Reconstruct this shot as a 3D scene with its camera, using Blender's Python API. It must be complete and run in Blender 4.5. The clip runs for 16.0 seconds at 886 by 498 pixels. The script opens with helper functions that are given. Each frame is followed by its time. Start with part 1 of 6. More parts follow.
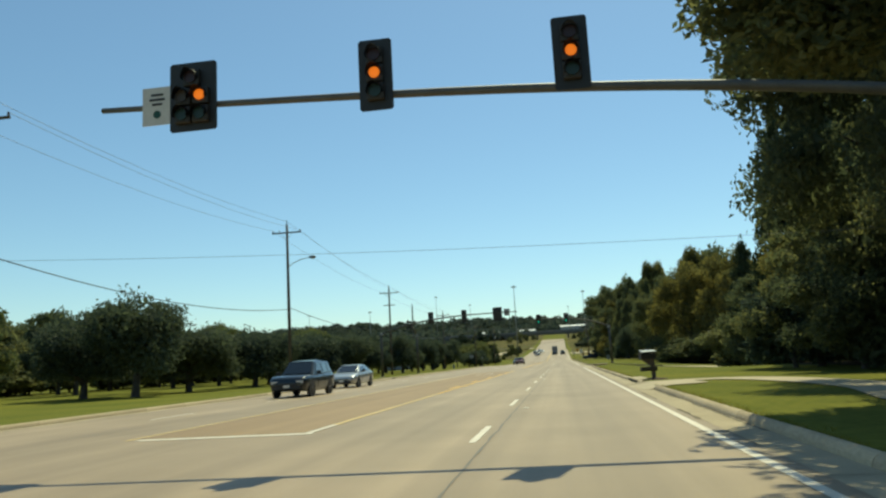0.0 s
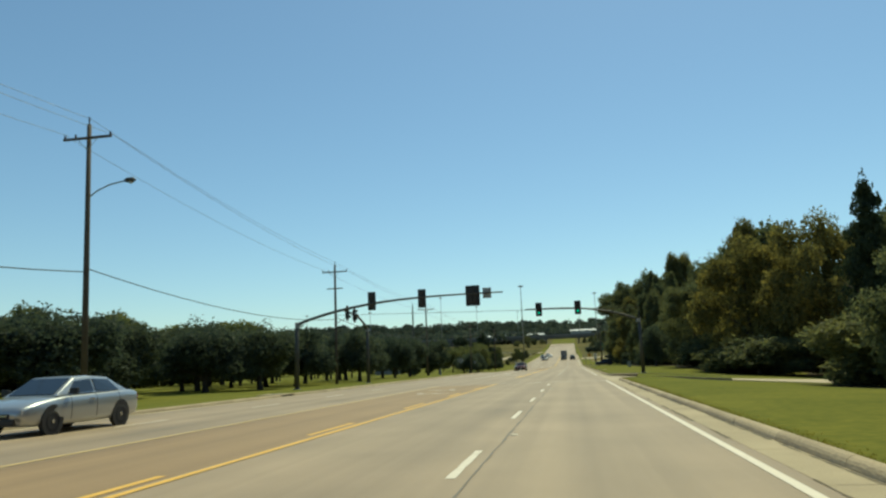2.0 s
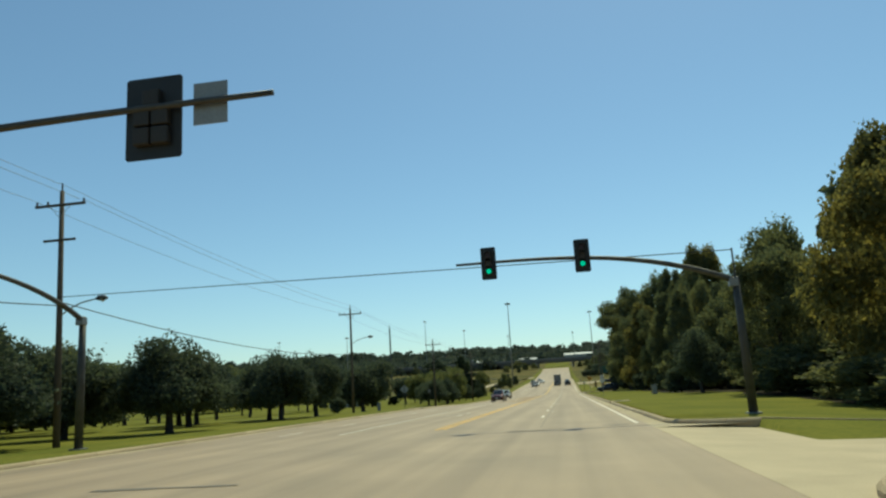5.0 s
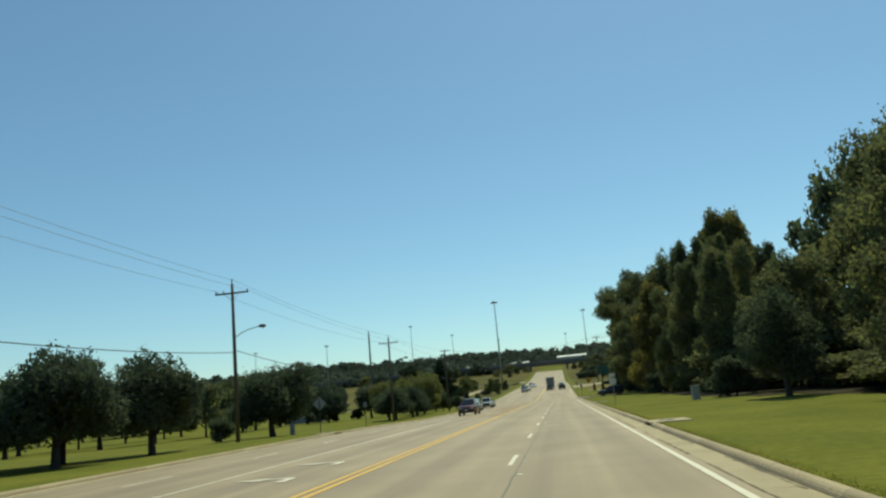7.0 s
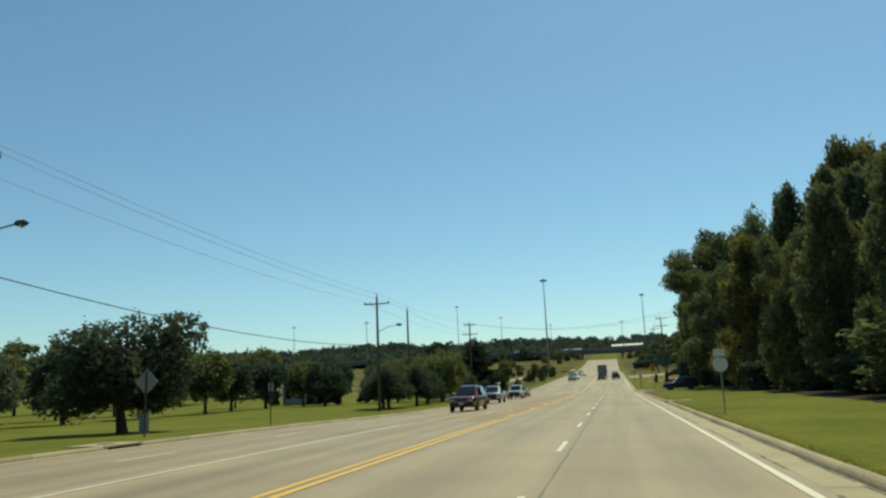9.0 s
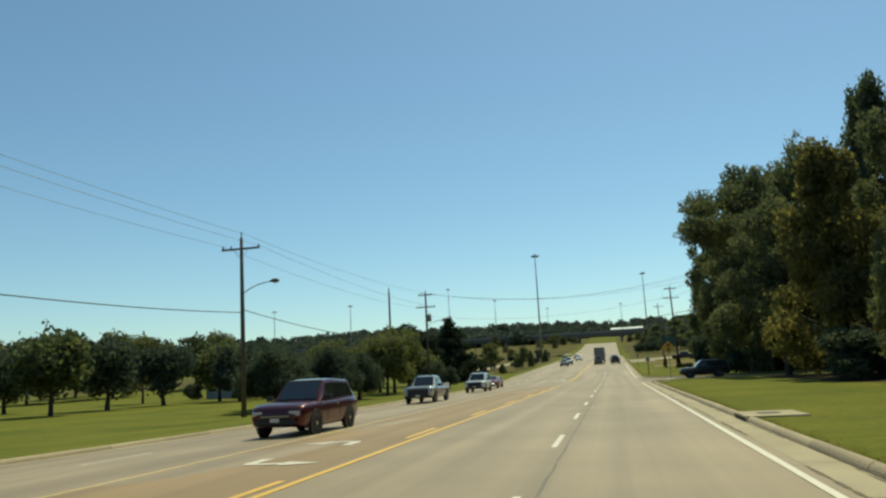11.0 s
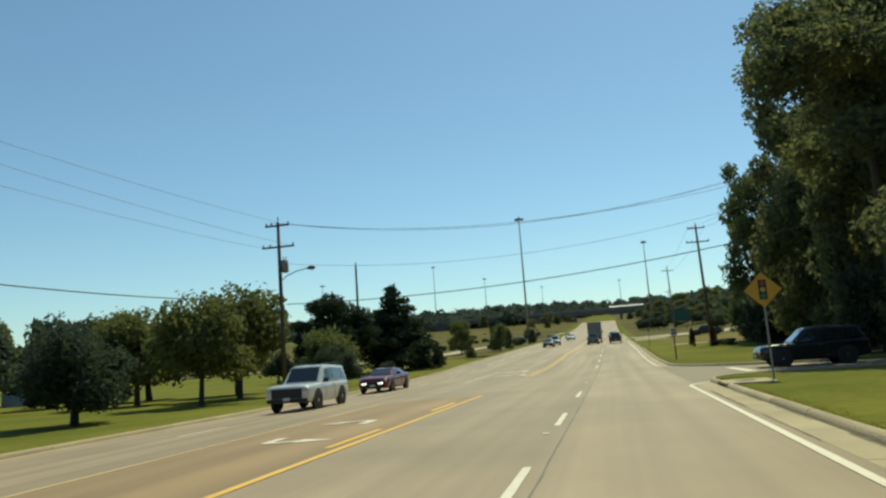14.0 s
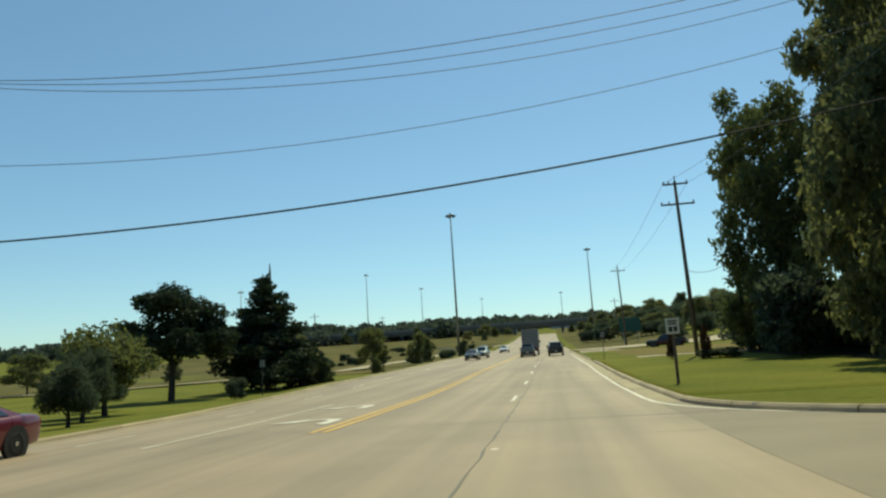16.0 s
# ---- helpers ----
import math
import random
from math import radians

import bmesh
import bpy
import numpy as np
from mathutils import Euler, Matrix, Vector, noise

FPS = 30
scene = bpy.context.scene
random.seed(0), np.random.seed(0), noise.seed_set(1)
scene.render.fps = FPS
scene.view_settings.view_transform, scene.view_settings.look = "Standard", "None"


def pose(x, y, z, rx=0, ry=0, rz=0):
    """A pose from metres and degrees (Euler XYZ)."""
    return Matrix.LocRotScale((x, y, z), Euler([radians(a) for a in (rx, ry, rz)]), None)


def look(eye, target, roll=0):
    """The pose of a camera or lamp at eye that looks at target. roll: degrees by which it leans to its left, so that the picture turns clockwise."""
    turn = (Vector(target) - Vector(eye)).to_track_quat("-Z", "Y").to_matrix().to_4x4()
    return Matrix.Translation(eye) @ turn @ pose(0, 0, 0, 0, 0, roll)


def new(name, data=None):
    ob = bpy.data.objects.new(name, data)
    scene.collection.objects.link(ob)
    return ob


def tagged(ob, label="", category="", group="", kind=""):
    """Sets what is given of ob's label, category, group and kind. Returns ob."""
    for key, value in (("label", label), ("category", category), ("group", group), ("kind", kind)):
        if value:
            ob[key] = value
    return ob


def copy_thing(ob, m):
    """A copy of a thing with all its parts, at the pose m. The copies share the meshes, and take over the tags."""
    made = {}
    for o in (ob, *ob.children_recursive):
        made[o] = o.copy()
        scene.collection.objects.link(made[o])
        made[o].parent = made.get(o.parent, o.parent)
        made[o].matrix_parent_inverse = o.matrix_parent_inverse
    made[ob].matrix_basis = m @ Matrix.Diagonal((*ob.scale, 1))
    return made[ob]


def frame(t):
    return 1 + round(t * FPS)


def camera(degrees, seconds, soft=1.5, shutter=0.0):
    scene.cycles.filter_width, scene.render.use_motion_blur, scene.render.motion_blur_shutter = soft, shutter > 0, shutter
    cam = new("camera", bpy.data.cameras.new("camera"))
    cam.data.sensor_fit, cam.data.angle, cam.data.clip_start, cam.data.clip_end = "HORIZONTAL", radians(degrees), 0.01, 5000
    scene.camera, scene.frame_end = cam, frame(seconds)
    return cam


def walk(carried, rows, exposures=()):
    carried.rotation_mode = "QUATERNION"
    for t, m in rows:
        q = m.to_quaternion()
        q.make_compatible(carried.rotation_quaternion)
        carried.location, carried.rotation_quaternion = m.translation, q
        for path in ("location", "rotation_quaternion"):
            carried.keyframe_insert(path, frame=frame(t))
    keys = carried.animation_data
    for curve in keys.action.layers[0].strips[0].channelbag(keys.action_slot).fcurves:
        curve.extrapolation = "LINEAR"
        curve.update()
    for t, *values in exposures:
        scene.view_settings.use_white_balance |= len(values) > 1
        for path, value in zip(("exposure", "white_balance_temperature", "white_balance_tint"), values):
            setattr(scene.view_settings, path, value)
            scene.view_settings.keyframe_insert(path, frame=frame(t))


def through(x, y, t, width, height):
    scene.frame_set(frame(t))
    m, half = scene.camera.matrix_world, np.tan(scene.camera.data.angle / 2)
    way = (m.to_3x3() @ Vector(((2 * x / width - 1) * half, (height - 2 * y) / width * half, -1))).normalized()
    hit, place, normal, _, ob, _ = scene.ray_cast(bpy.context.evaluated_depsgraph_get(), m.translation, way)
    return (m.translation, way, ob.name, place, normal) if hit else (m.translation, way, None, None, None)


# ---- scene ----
cam = camera(61.8, 16.0, soft=2.4)
PATH = [
    (0, (-0.315, -0.692, 1.245), (-0.611, 1.262, 1.549), -3.1),
    (0.1, (-0.302, 0.65, 1.269), (-0.608, 2.604, 1.571), -3.2),
    (0.2, (-0.356, 1.988, 1.312), (-0.622, 3.947, 1.616), -3.1),
    (0.5, (-0.34, 6.725, 1.299), (-0.62, 8.681, 1.611), -3.4),
    (1, (-0.292, 14.211, 1.324), (-0.603, 16.162, 1.637), -2.5),
    (1.5, (-0.307, 21.464, 1.322), (-0.636, 23.407, 1.664), -1.7),
    (2, (-0.308, 28.995, 1.289), (-0.632, 30.944, 1.604), -2.3),
    (2.5, (-0.333, 36.715, 1.341), (-0.686, 38.668, 1.59), -1.4),
    (3, (-0.367, 43.524, 1.359), (-0.706, 45.477, 1.625), -2.2),
    (3.5, (-0.446, 50.899, 1.325), (-0.795, 52.846, 1.62), -1.7),
    (4, (-0.482, 57.953, 1.338), (-0.779, 59.899, 1.692), -2.4),
    (6.3, (-0.519, 90.168, 1.44), (-0.838, 92.103, 1.836), -4.3),
    (6.5, (-0.467, 93.406, 1.479), (-0.778, 95.343, 1.869), -4.1),
    (7, (-0.455, 100.956, 1.543), (-0.724, 102.897, 1.946), -5.2),
    (7.5, (-0.414, 108.274, 1.552), (-0.743, 110.214, 1.91), -3.1),
    (8, (-0.458, 115.882, 1.518), (-0.804, 117.821, 1.863), -2.9),
    (8.5, (-0.462, 123.75, 1.451), (-0.88, 125.67, 1.822), -2.3),
    (11, (-0.498, 159.871, 1.538), (-0.92, 161.797, 1.873), -2.9),
    (11.5, (-0.473, 167.713, 1.517), (-0.853, 169.654, 1.817), -3.2),
    (12, (-0.501, 174.57, 1.535), (-0.905, 176.506, 1.83), -2.5),
    (12.5, (-0.517, 181.158, 1.525), (-0.925, 183.092, 1.832), -2.3),
    (13, (-0.525, 188.124, 1.553), (-0.909, 190.07, 1.806), -3.4),
    (13.5, (-0.602, 194.922, 1.457), (-0.998, 196.858, 1.769), -3.5),
    (14, (-0.582, 201.599, 1.458), (-1.002, 203.533, 1.75), -4.0),
    (14.5, (-0.58, 208.746, 1.437), (-1.008, 210.677, 1.737), -4.0),
    (15, (-0.724, 215.329, 1.371), (-1.101, 217.267, 1.69), -3.8),
    (15.5, (-0.72, 222.305, 1.376), (-1.072, 224.243, 1.722), -4.1),
    (16, (-0.435, 230.124, 1.259), (-0.704, 232.08, 1.577), -3.6),
]
EXPOSURES = [(0.0, -0.13, 6200, -14), (0.5, -0.15, 6180, -14), (1.0, -0.27, 6160, -14), (2.5, -0.27, 6160, -14), (4.0, -0.25, 6160, -14), (6.5, -0.32, 6030, -17), (8.5, -0.32, 6060, -17), (11.0, -0.28, 6200, -14), (13.0, -0.21, 6220, -14), (15.0, -0.21, 6150, -14), (16.0, -0.21, 6120, -15)]
walk(cam, [(t, look(eye, target, roll)) for t, eye, target, roll in PATH], EXPOSURES)

# ---- world, sun, exposure ----
SUN_DIR = Vector((0.88, 3.65, 6.3)).normalized()
SUN_EL = math.asin(SUN_DIR.z)
SUN_AZ = math.atan2(SUN_DIR.x, SUN_DIR.y)
world = bpy.data.worlds.new("sky")
scene.world = world
world.use_nodes = True
wnt = world.node_tree
sky = wnt.nodes.new("ShaderNodeTexSky")
sky.sky_type = 'NISHITA'
sky.sun_disc = False
sky.sun_elevation = SUN_EL
sky.sun_rotation = SUN_AZ
sky.air_density = 1.0
sky.dust_density = 0.4
sky.ozone_density = 2.6
wnt.nodes["Background"].inputs[1].default_value = 0.131
deep = wnt.nodes.new("ShaderNodeHueSaturation")
deep.inputs["Saturation"].default_value = 0.98
wnt.links.new(sky.outputs[0], deep.inputs["Color"])
wnt.links.new(deep.outputs[0], wnt.nodes["Background"].inputs[0])
sun = new("sun", bpy.data.lights.new("sun", "SUN"))
sun.data.energy = 5.0
sun.data.angle = radians(0.5)
sun.data.color = (1.0, 0.84, 0.58)
sun.matrix_world = look(SUN_DIR * 200, (0, 0, 0))
tagged(sun, kind="structure")


# ---- materials ----
def material(name, base, rough=0.7, metal=0.0, second=None, scale=4.0, fine=60.0, bump=0.0, amount=0.5, coat=0.0, spec=0.5, vary=0.0):
    """A surface with two scales of tone (broad stains, fine grain) and fine relief."""
    m = bpy.data.materials.new(name)
    m.use_nodes = True
    nt = m.node_tree
    b = nt.nodes["Principled BSDF"]
    b.inputs["Roughness"].default_value = rough
    b.inputs["Metallic"].default_value = metal
    b.inputs["Coat Weight"].default_value = coat
    b.inputs["Specular IOR Level"].default_value = spec
    if second is None:
        second = tuple(c * 0.7 for c in base)
    tc = nt.nodes.new("ShaderNodeTexCoord")
    n1 = nt.nodes.new("ShaderNodeTexNoise")
    n1.inputs["Scale"].default_value = scale
    n1.inputs["Detail"].default_value = 5
    n2 = nt.nodes.new("ShaderNodeTexNoise")
    n2.inputs["Scale"].default_value = fine
    n2.inputs["Detail"].default_value = 3
    for n in (n1, n2):
        nt.links.new(tc.outputs["Object"], n.inputs["Vector"])
    mix = nt.nodes.new("ShaderNodeMath")
    mix.operation = 'MULTIPLY_ADD'
    mix.inputs[1].default_value = 0.45
    nt.links.new(n2.outputs["Fac"], mix.inputs[0])
    half = nt.nodes.new("ShaderNodeMath")
    half.operation = 'MULTIPLY'
    half.inputs[1].default_value = 0.55
    nt.links.new(n1.outputs["Fac"], half.inputs[0])
    nt.links.new(half.outputs[0], mix.inputs[2])
    ramp = nt.nodes.new("ShaderNodeValToRGB")
    ramp.color_ramp.elements[0].position = 0.5 - amount * 0.4
    ramp.color_ramp.elements[1].position = 0.5 + amount * 0.4
    ramp.color_ramp.elements[0].color = (*second, 1)
    ramp.color_ramp.elements[1].color = (*base, 1)
    nt.links.new(mix.outputs[0], ramp.inputs[0])
    out = ramp.outputs[0]
    if vary:
        info = nt.nodes.new("ShaderNodeObjectInfo")
        hsv = nt.nodes.new("ShaderNodeHueSaturation")
        mr = nt.nodes.new("ShaderNodeMapRange")
        mr.inputs["To Min"].default_value = 1 - vary
        mr.inputs["To Max"].default_value = 1 + vary
        nt.links.new(info.outputs["Random"], mr.inputs["Value"])
        nt.links.new(mr.outputs[0], hsv.inputs["Value"])
        nt.links.new(out, hsv.inputs["Color"])
        out = hsv.outputs[0]
    nt.links.new(out, b.inputs["Base Color"])
    if bump:
        bp = nt.nodes.new("ShaderNodeBump")
        bp.inputs["Strength"].default_value = bump
        bp.inputs["Distance"].default_value = 0.02
        nt.links.new(n2.outputs["Fac"], bp.inputs["Height"])
        nt.links.new(bp.outputs[0], b.inputs["Normal"])
    return m


def leaf_material(name, dark, light, tip, through=0.45, gloss=0.018):
    """Leaves that let part of the light through, each clump in its own tone, each tree in its own."""
    m = bpy.data.materials.new(name)
    m.use_nodes = True
    nt = m.node_tree
    nt.nodes.remove(nt.nodes["Principled BSDF"])
    geo = nt.nodes.new("ShaderNodeNewGeometry")
    info = nt.nodes.new("ShaderNodeObjectInfo")
    tc = nt.nodes.new("ShaderNodeTexCoord")
    ns = nt.nodes.new("ShaderNodeTexNoise")
    ns.inputs["Scale"].default_value = 3.0
    ns.inputs["Detail"].default_value = 3
    nt.links.new(tc.outputs["Object"], ns.inputs["Vector"])
    a = nt.nodes.new("ShaderNodeMath")
    a.operation = 'MULTIPLY_ADD'
    a.inputs[1].default_value = 0.45
    nt.links.new(geo.outputs["Random Per Island"], a.inputs[0])
    nt.links.new(ns.outputs["Fac"], a.inputs[2])
    c = nt.nodes.new("ShaderNodeMath")
    c.operation = 'MULTIPLY_ADD'
    c.inputs[1].default_value = 0.35
    nt.links.new(info.outputs["Random"], c.inputs[0])
    nt.links.new(a.outputs[0], c.inputs[2])
    ramp = nt.nodes.new("ShaderNodeValToRGB")
    e = ramp.color_ramp.elements
    e[0].position, e[1].position = 0.45, 1.25
    e[0].color, e[1].color = (*dark, 1), (*tip, 1)
    mid = e.new(0.85)
    mid.color = (*light, 1)
    nt.links.new(c.outputs[0], ramp.inputs[0])
    d = nt.nodes.new("ShaderNodeBsdfDiffuse")
    t = nt.nodes.new("ShaderNodeBsdfTranslucent")
    g = nt.nodes.new("ShaderNodeBsdfGlossy")
    g.inputs["Roughness"].default_value = 0.6
    g.inputs["Color"].default_value = (0.8, 0.8, 0.8, 1)
    nt.links.new(ramp.outputs[0], d.inputs[0])
    nt.links.new(ramp.outputs[0], t.inputs[0])
    m1 = nt.nodes.new("ShaderNodeMixShader")
    m1.inputs[0].default_value = through
    nt.links.new(d.outputs[0], m1.inputs[1])
    nt.links.new(t.outputs[0], m1.inputs[2])
    m2 = nt.nodes.new("ShaderNodeMixShader")
    m2.inputs[0].default_value = gloss
    nt.links.new(m1.outputs[0], m2.inputs[1])
    nt.links.new(g.outputs[0], m2.inputs[2])
    nt.links.new(m2.outputs[0], nt.nodes["Material Output"].inputs["Surface"])
    return m


def lamp_material(name, col, power):
    m = bpy.data.materials.new(name)
    m.use_nodes = True
    b = m.node_tree.nodes["Principled BSDF"]
    b.inputs["Base Color"].default_value = (*col, 1)
    b.inputs["Emission Color"].default_value = (*col, 1)
    b.inputs["Emission Strength"].default_value = power
    return m


def glass_material(name, tint):
    m = bpy.data.materials.new(name)
    m.use_nodes = True
    b = m.node_tree.nodes["Principled BSDF"]
    b.inputs["Base Color"].default_value = (*tint, 1)
    b.inputs["Roughness"].default_value = 0.05
    b.inputs["Specular IOR Level"].default_value = 0.6
    b.inputs["Coat Weight"].default_value = 0.5
    return m


ASPHALT = material("worn_asphalt", (0.350, 0.258, 0.164), 0.62, second=(0.244, 0.185, 0.117), scale=0.35, fine=45, bump=0.25, amount=0.5, spec=0.4)


def streak(m, x_scale, y_scale, lo, hi):
    """Long worn streaks along the road: tracks of tyres, with a shape of their own."""
    nt = m.node_tree
    bsdf = nt.nodes["Principled BSDF"]
    old = bsdf.inputs["Base Color"].links[0].from_socket
    tc = nt.nodes.new("ShaderNodeTexCoord")
    mp = nt.nodes.new("ShaderNodeMapping")
    mp.inputs["Scale"].default_value = (x_scale, y_scale, 1)
    ns = nt.nodes.new("ShaderNodeTexNoise")
    ns.inputs["Scale"].default_value = 1.0
    ns.inputs["Detail"].default_value = 4
    mr = nt.nodes.new("ShaderNodeMapRange")
    mr.inputs["From Min"].default_value, mr.inputs["From Max"].default_value = 0.3, 0.7
    mr.inputs["To Min"].default_value, mr.inputs["To Max"].default_value = lo, hi
    hsv = nt.nodes.new("ShaderNodeHueSaturation")
    nt.links.new(tc.outputs["Object"], mp.inputs["Vector"])
    nt.links.new(mp.outputs[0], ns.inputs["Vector"])
    nt.links.new(ns.outputs["Fac"], mr.inputs["Value"])
    nt.links.new(mr.outputs[0], hsv.inputs["Value"])
    nt.links.new(old, hsv.inputs["Color"])
    nt.links.new(hsv.outputs[0], bsdf.inputs["Base Color"])
    return m


streak(ASPHALT, 1.1, 0.012, 0.80, 1.22)
streak(ASPHALT, 0.35, 0.09, 0.90, 1.10)
SIDE_STREET = material("dark_old_asphalt", (0.255, 0.198, 0.128), 0.7, second=(0.175, 0.137, 0.09), scale=0.5, fine=40, bump=0.25)
DUSTY = material("dusty_asphalt", (0.315, 0.208, 0.102), 0.66, second=(0.240, 0.158, 0.077), scale=0.3, fine=45, bump=0.25, spec=0.4)
streak(DUSTY, 1.3, 0.02, 0.85, 1.18)
TAR = material("tar_seam", (0.165, 0.135, 0.094), 0.6, scale=2.0, fine=30, amount=0.6)
CONCRETE = material("kerb_concrete", (0.46, 0.365, 0.23), 0.88, second=(0.30, 0.235, 0.145), scale=0.9, fine=28, bump=0.6, amount=0.45, vary=0.14)
DIRT = material("road_dirt", (0.21, 0.172, 0.112), 0.95, second=(0.12, 0.098, 0.064), scale=3, fine=40, bump=0.5)
DRIVE = material("drive_concrete", (0.50, 0.415, 0.275), 0.88, second=(0.36, 0.295, 0.195), scale=0.7, fine=35, bump=0.4)
GUTTER = material("gutter_concrete", (0.46, 0.375, 0.240), 0.88, second=(0.31, 0.252, 0.160), scale=0.7, fine=35, bump=0.35, amount=0.45)
DECK = material("bridge_concrete", (0.14, 0.138, 0.13), 0.85, second=(0.095, 0.094, 0.09), scale=0.2, fine=10)
PARAPET = material("weathered_parapet", (0.20, 0.20, 0.185), 0.85, scale=0.2, fine=8)
FADED_YELLOW = material("faded_yellow_road_paint", (0.74, 0.53, 0.22), 0.7, second=(0.50, 0.36, 0.15), scale=3.0, fine=55, amount=0.7)
WORN_YELLOW = material("worn_yellow_road_paint", (0.80, 0.47, 0.06), 0.65, second=(0.52, 0.33, 0.08), scale=3.0, fine=50, amount=0.6)
WHITE_PAINT = material("white_road_paint", (0.78, 0.70, 0.57), 0.6, second=(0.60, 0.53, 0.43), scale=3.0, fine=55, amount=0.7)
YELLOW_PAINT = material("yellow_road_paint", (0.82, 0.48, 0.05), 0.6, second=(0.62, 0.36, 0.06), scale=3.0, fine=55, amount=0.7)
GRASS = material("mown_grass", (0.190, 0.178, 0.034), 0.95, second=(0.088, 0.104, 0.020), scale=0.16, fine=5.0, bump=0.5, amount=0.42, spec=0.03)
BLADE = leaf_material("grass_blade", (0.150, 0.145, 0.024), (0.190, 0.175, 0.030), (0.23, 0.20, 0.036), 0.5, 0.0)
# wood floor: leaf litter, kept dark to carry the trees' shade too
LITTER_SHADE = material("leaf_litter", (0.060, 0.050, 0.030), 0.95, second=(0.030, 0.026, 0.017), scale=0.5, fine=12, bump=0.6, spec=0.05)
BARK = material("bark", (0.085, 0.07, 0.052), 0.9, second=(0.035, 0.03, 0.024), scale=5, fine=30, bump=0.6)
POLE_WOOD = material("weathered_pole_wood", (0.13, 0.10, 0.075), 0.9, second=(0.07, 0.055, 0.04), scale=2, fine=40, bump=0.4)
STEEL = material("galvanised_steel", (0.30, 0.30, 0.29), 0.5, 0.6, second=(0.20, 0.20, 0.19), scale=2, fine=30)
WEATHERED = material("weathered_grey_steel", (0.15, 0.145, 0.135), 0.6, 0.4, second=(0.09, 0.086, 0.08), scale=3, fine=40)
DARK_STEEL = material("weathered_dark_steel", (0.10, 0.095, 0.085), 0.6, 0.4, second=(0.05, 0.048, 0.042), scale=3, fine=40)
BLACK_METAL = material("black_painted_metal", (0.022, 0.022, 0.022), 0.55, second=(0.012, 0.012, 0.012), scale=4, fine=40)
BACK_METAL = material("signal_housing_paint", (0.036, 0.030, 0.022), 0.6, second=(0.022, 0.018, 0.014), scale=4, fine=30)
CABLE = material("black_cable", (0.02, 0.02, 0.02), 0.7)
THIN_WIRE = material("aluminium_wire", (0.16, 0.17, 0.18), 0.6, 0.3)
PORCELAIN = material("insulator_porcelain", (0.10, 0.07, 0.06), 0.35)
SIGN_BACK = material("sign_back_aluminium", (0.34, 0.34, 0.33), 0.55, 0.5, scale=3, fine=20)
SIGN_WHITE = material("sign_white", (0.62, 0.60, 0.55), 0.5, second=(0.5, 0.48, 0.44), scale=3, fine=20)
SIGN_YELLOW = material("sign_yellow", (0.62, 0.33, 0.02), 0.5, second=(0.5, 0.26, 0.02), scale=3, fine=20)
SIGN_GREEN = material("sign_green", (0.01, 0.07, 0.045), 0.5, scale=3, fine=20)
SIGN_BLACK = material("sign_black", (0.02, 0.02, 0.02), 0.5)
LENS_RED = material("dark_red_lens", (0.035, 0.010, 0.009), 0.4)
LENS_AMBER = material("dark_amber_lens", (0.05, 0.032, 0.012), 0.4)
LENS_GREEN = material("dark_green_lens", (0.012, 0.035, 0.028), 0.4)
LIT_AMBER = lamp_material("lit_amber_lens", (1.0, 0.20, 0.012), 0.7)
LIT_GREEN = lamp_material("lit_green_lens", (0.05, 0.85, 0.50), 0.55)
GLASS = glass_material("tinted_car_glass", (0.012, 0.015, 0.017))
LAMP_GLASS = glass_material("lamp_glass", (0.45, 0.45, 0.45))
TYRE = material("tyre_rubber", (0.022, 0.022, 0.023), 0.85, scale=8, fine=40)
RIM = material("alloy_rim", (0.38, 0.38, 0.39), 0.4, 0.35)
SLOPE = material("rough_slope_grass", (0.165, 0.132, 0.050), 0.95, second=(0.066, 0.070, 0.026), scale=0.07, fine=1.5, bump=0.3, amount=0.36, spec=0.03)
DRY = material("dry_grass", (0.205, 0.158, 0.058), 0.95, second=(0.135, 0.112, 0.040), scale=0.3, fine=10, bump=0.4, spec=0.03)
CHROME = material("chrome_trim", (0.55, 0.55, 0.55), 0.2, 0.9)
TAIL = material("tail_lamp_red", (0.25, 0.01, 0.01), 0.25)
TRIM = material("black_plastic_trim", (0.018, 0.018, 0.019), 0.6, scale=8, fine=50)
ROOF_WHITE = material("white_metal_roof", (0.72, 0.72, 0.70), 0.5, scale=0.2, fine=3)
HOUSE_WALL = material("pale_siding", (0.42, 0.43, 0.42), 0.8, scale=0.5, fine=6)
MULCH = material("bark_mulch", (0.09, 0.05, 0.03), 0.95, second=(0.04, 0.025, 0.018), scale=4, fine=40, bump=0.7)
LEAF_OAK = leaf_material("dark_oak_leaves", (0.070, 0.088, 0.050), (0.118, 0.138, 0.066), (0.190, 0.190, 0.070), 0.58)
LEAF_ORCHARD = leaf_material("dense_dark_leaves", (0.044, 0.062, 0.045), (0.068, 0.088, 0.057), (0.098, 0.118, 0.066), 0.5)
LEAF_GOLD = leaf_material("turning_leaves", (0.086, 0.094, 0.038), (0.172, 0.160, 0.048), (0.250, 0.212, 0.054), 0.58)
LEAF_PALE = leaf_material("light_green_leaves", (0.062, 0.082, 0.040), (0.115, 0.136, 0.050), (0.180, 0.185, 0.058), 0.55)
LEAF_PINE = leaf_material("pine_needles", (0.016, 0.026, 0.016), (0.030, 0.045, 0.023), (0.055, 0.070, 0.030), 0.3)
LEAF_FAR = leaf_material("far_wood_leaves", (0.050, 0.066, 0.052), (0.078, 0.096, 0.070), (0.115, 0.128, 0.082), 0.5)
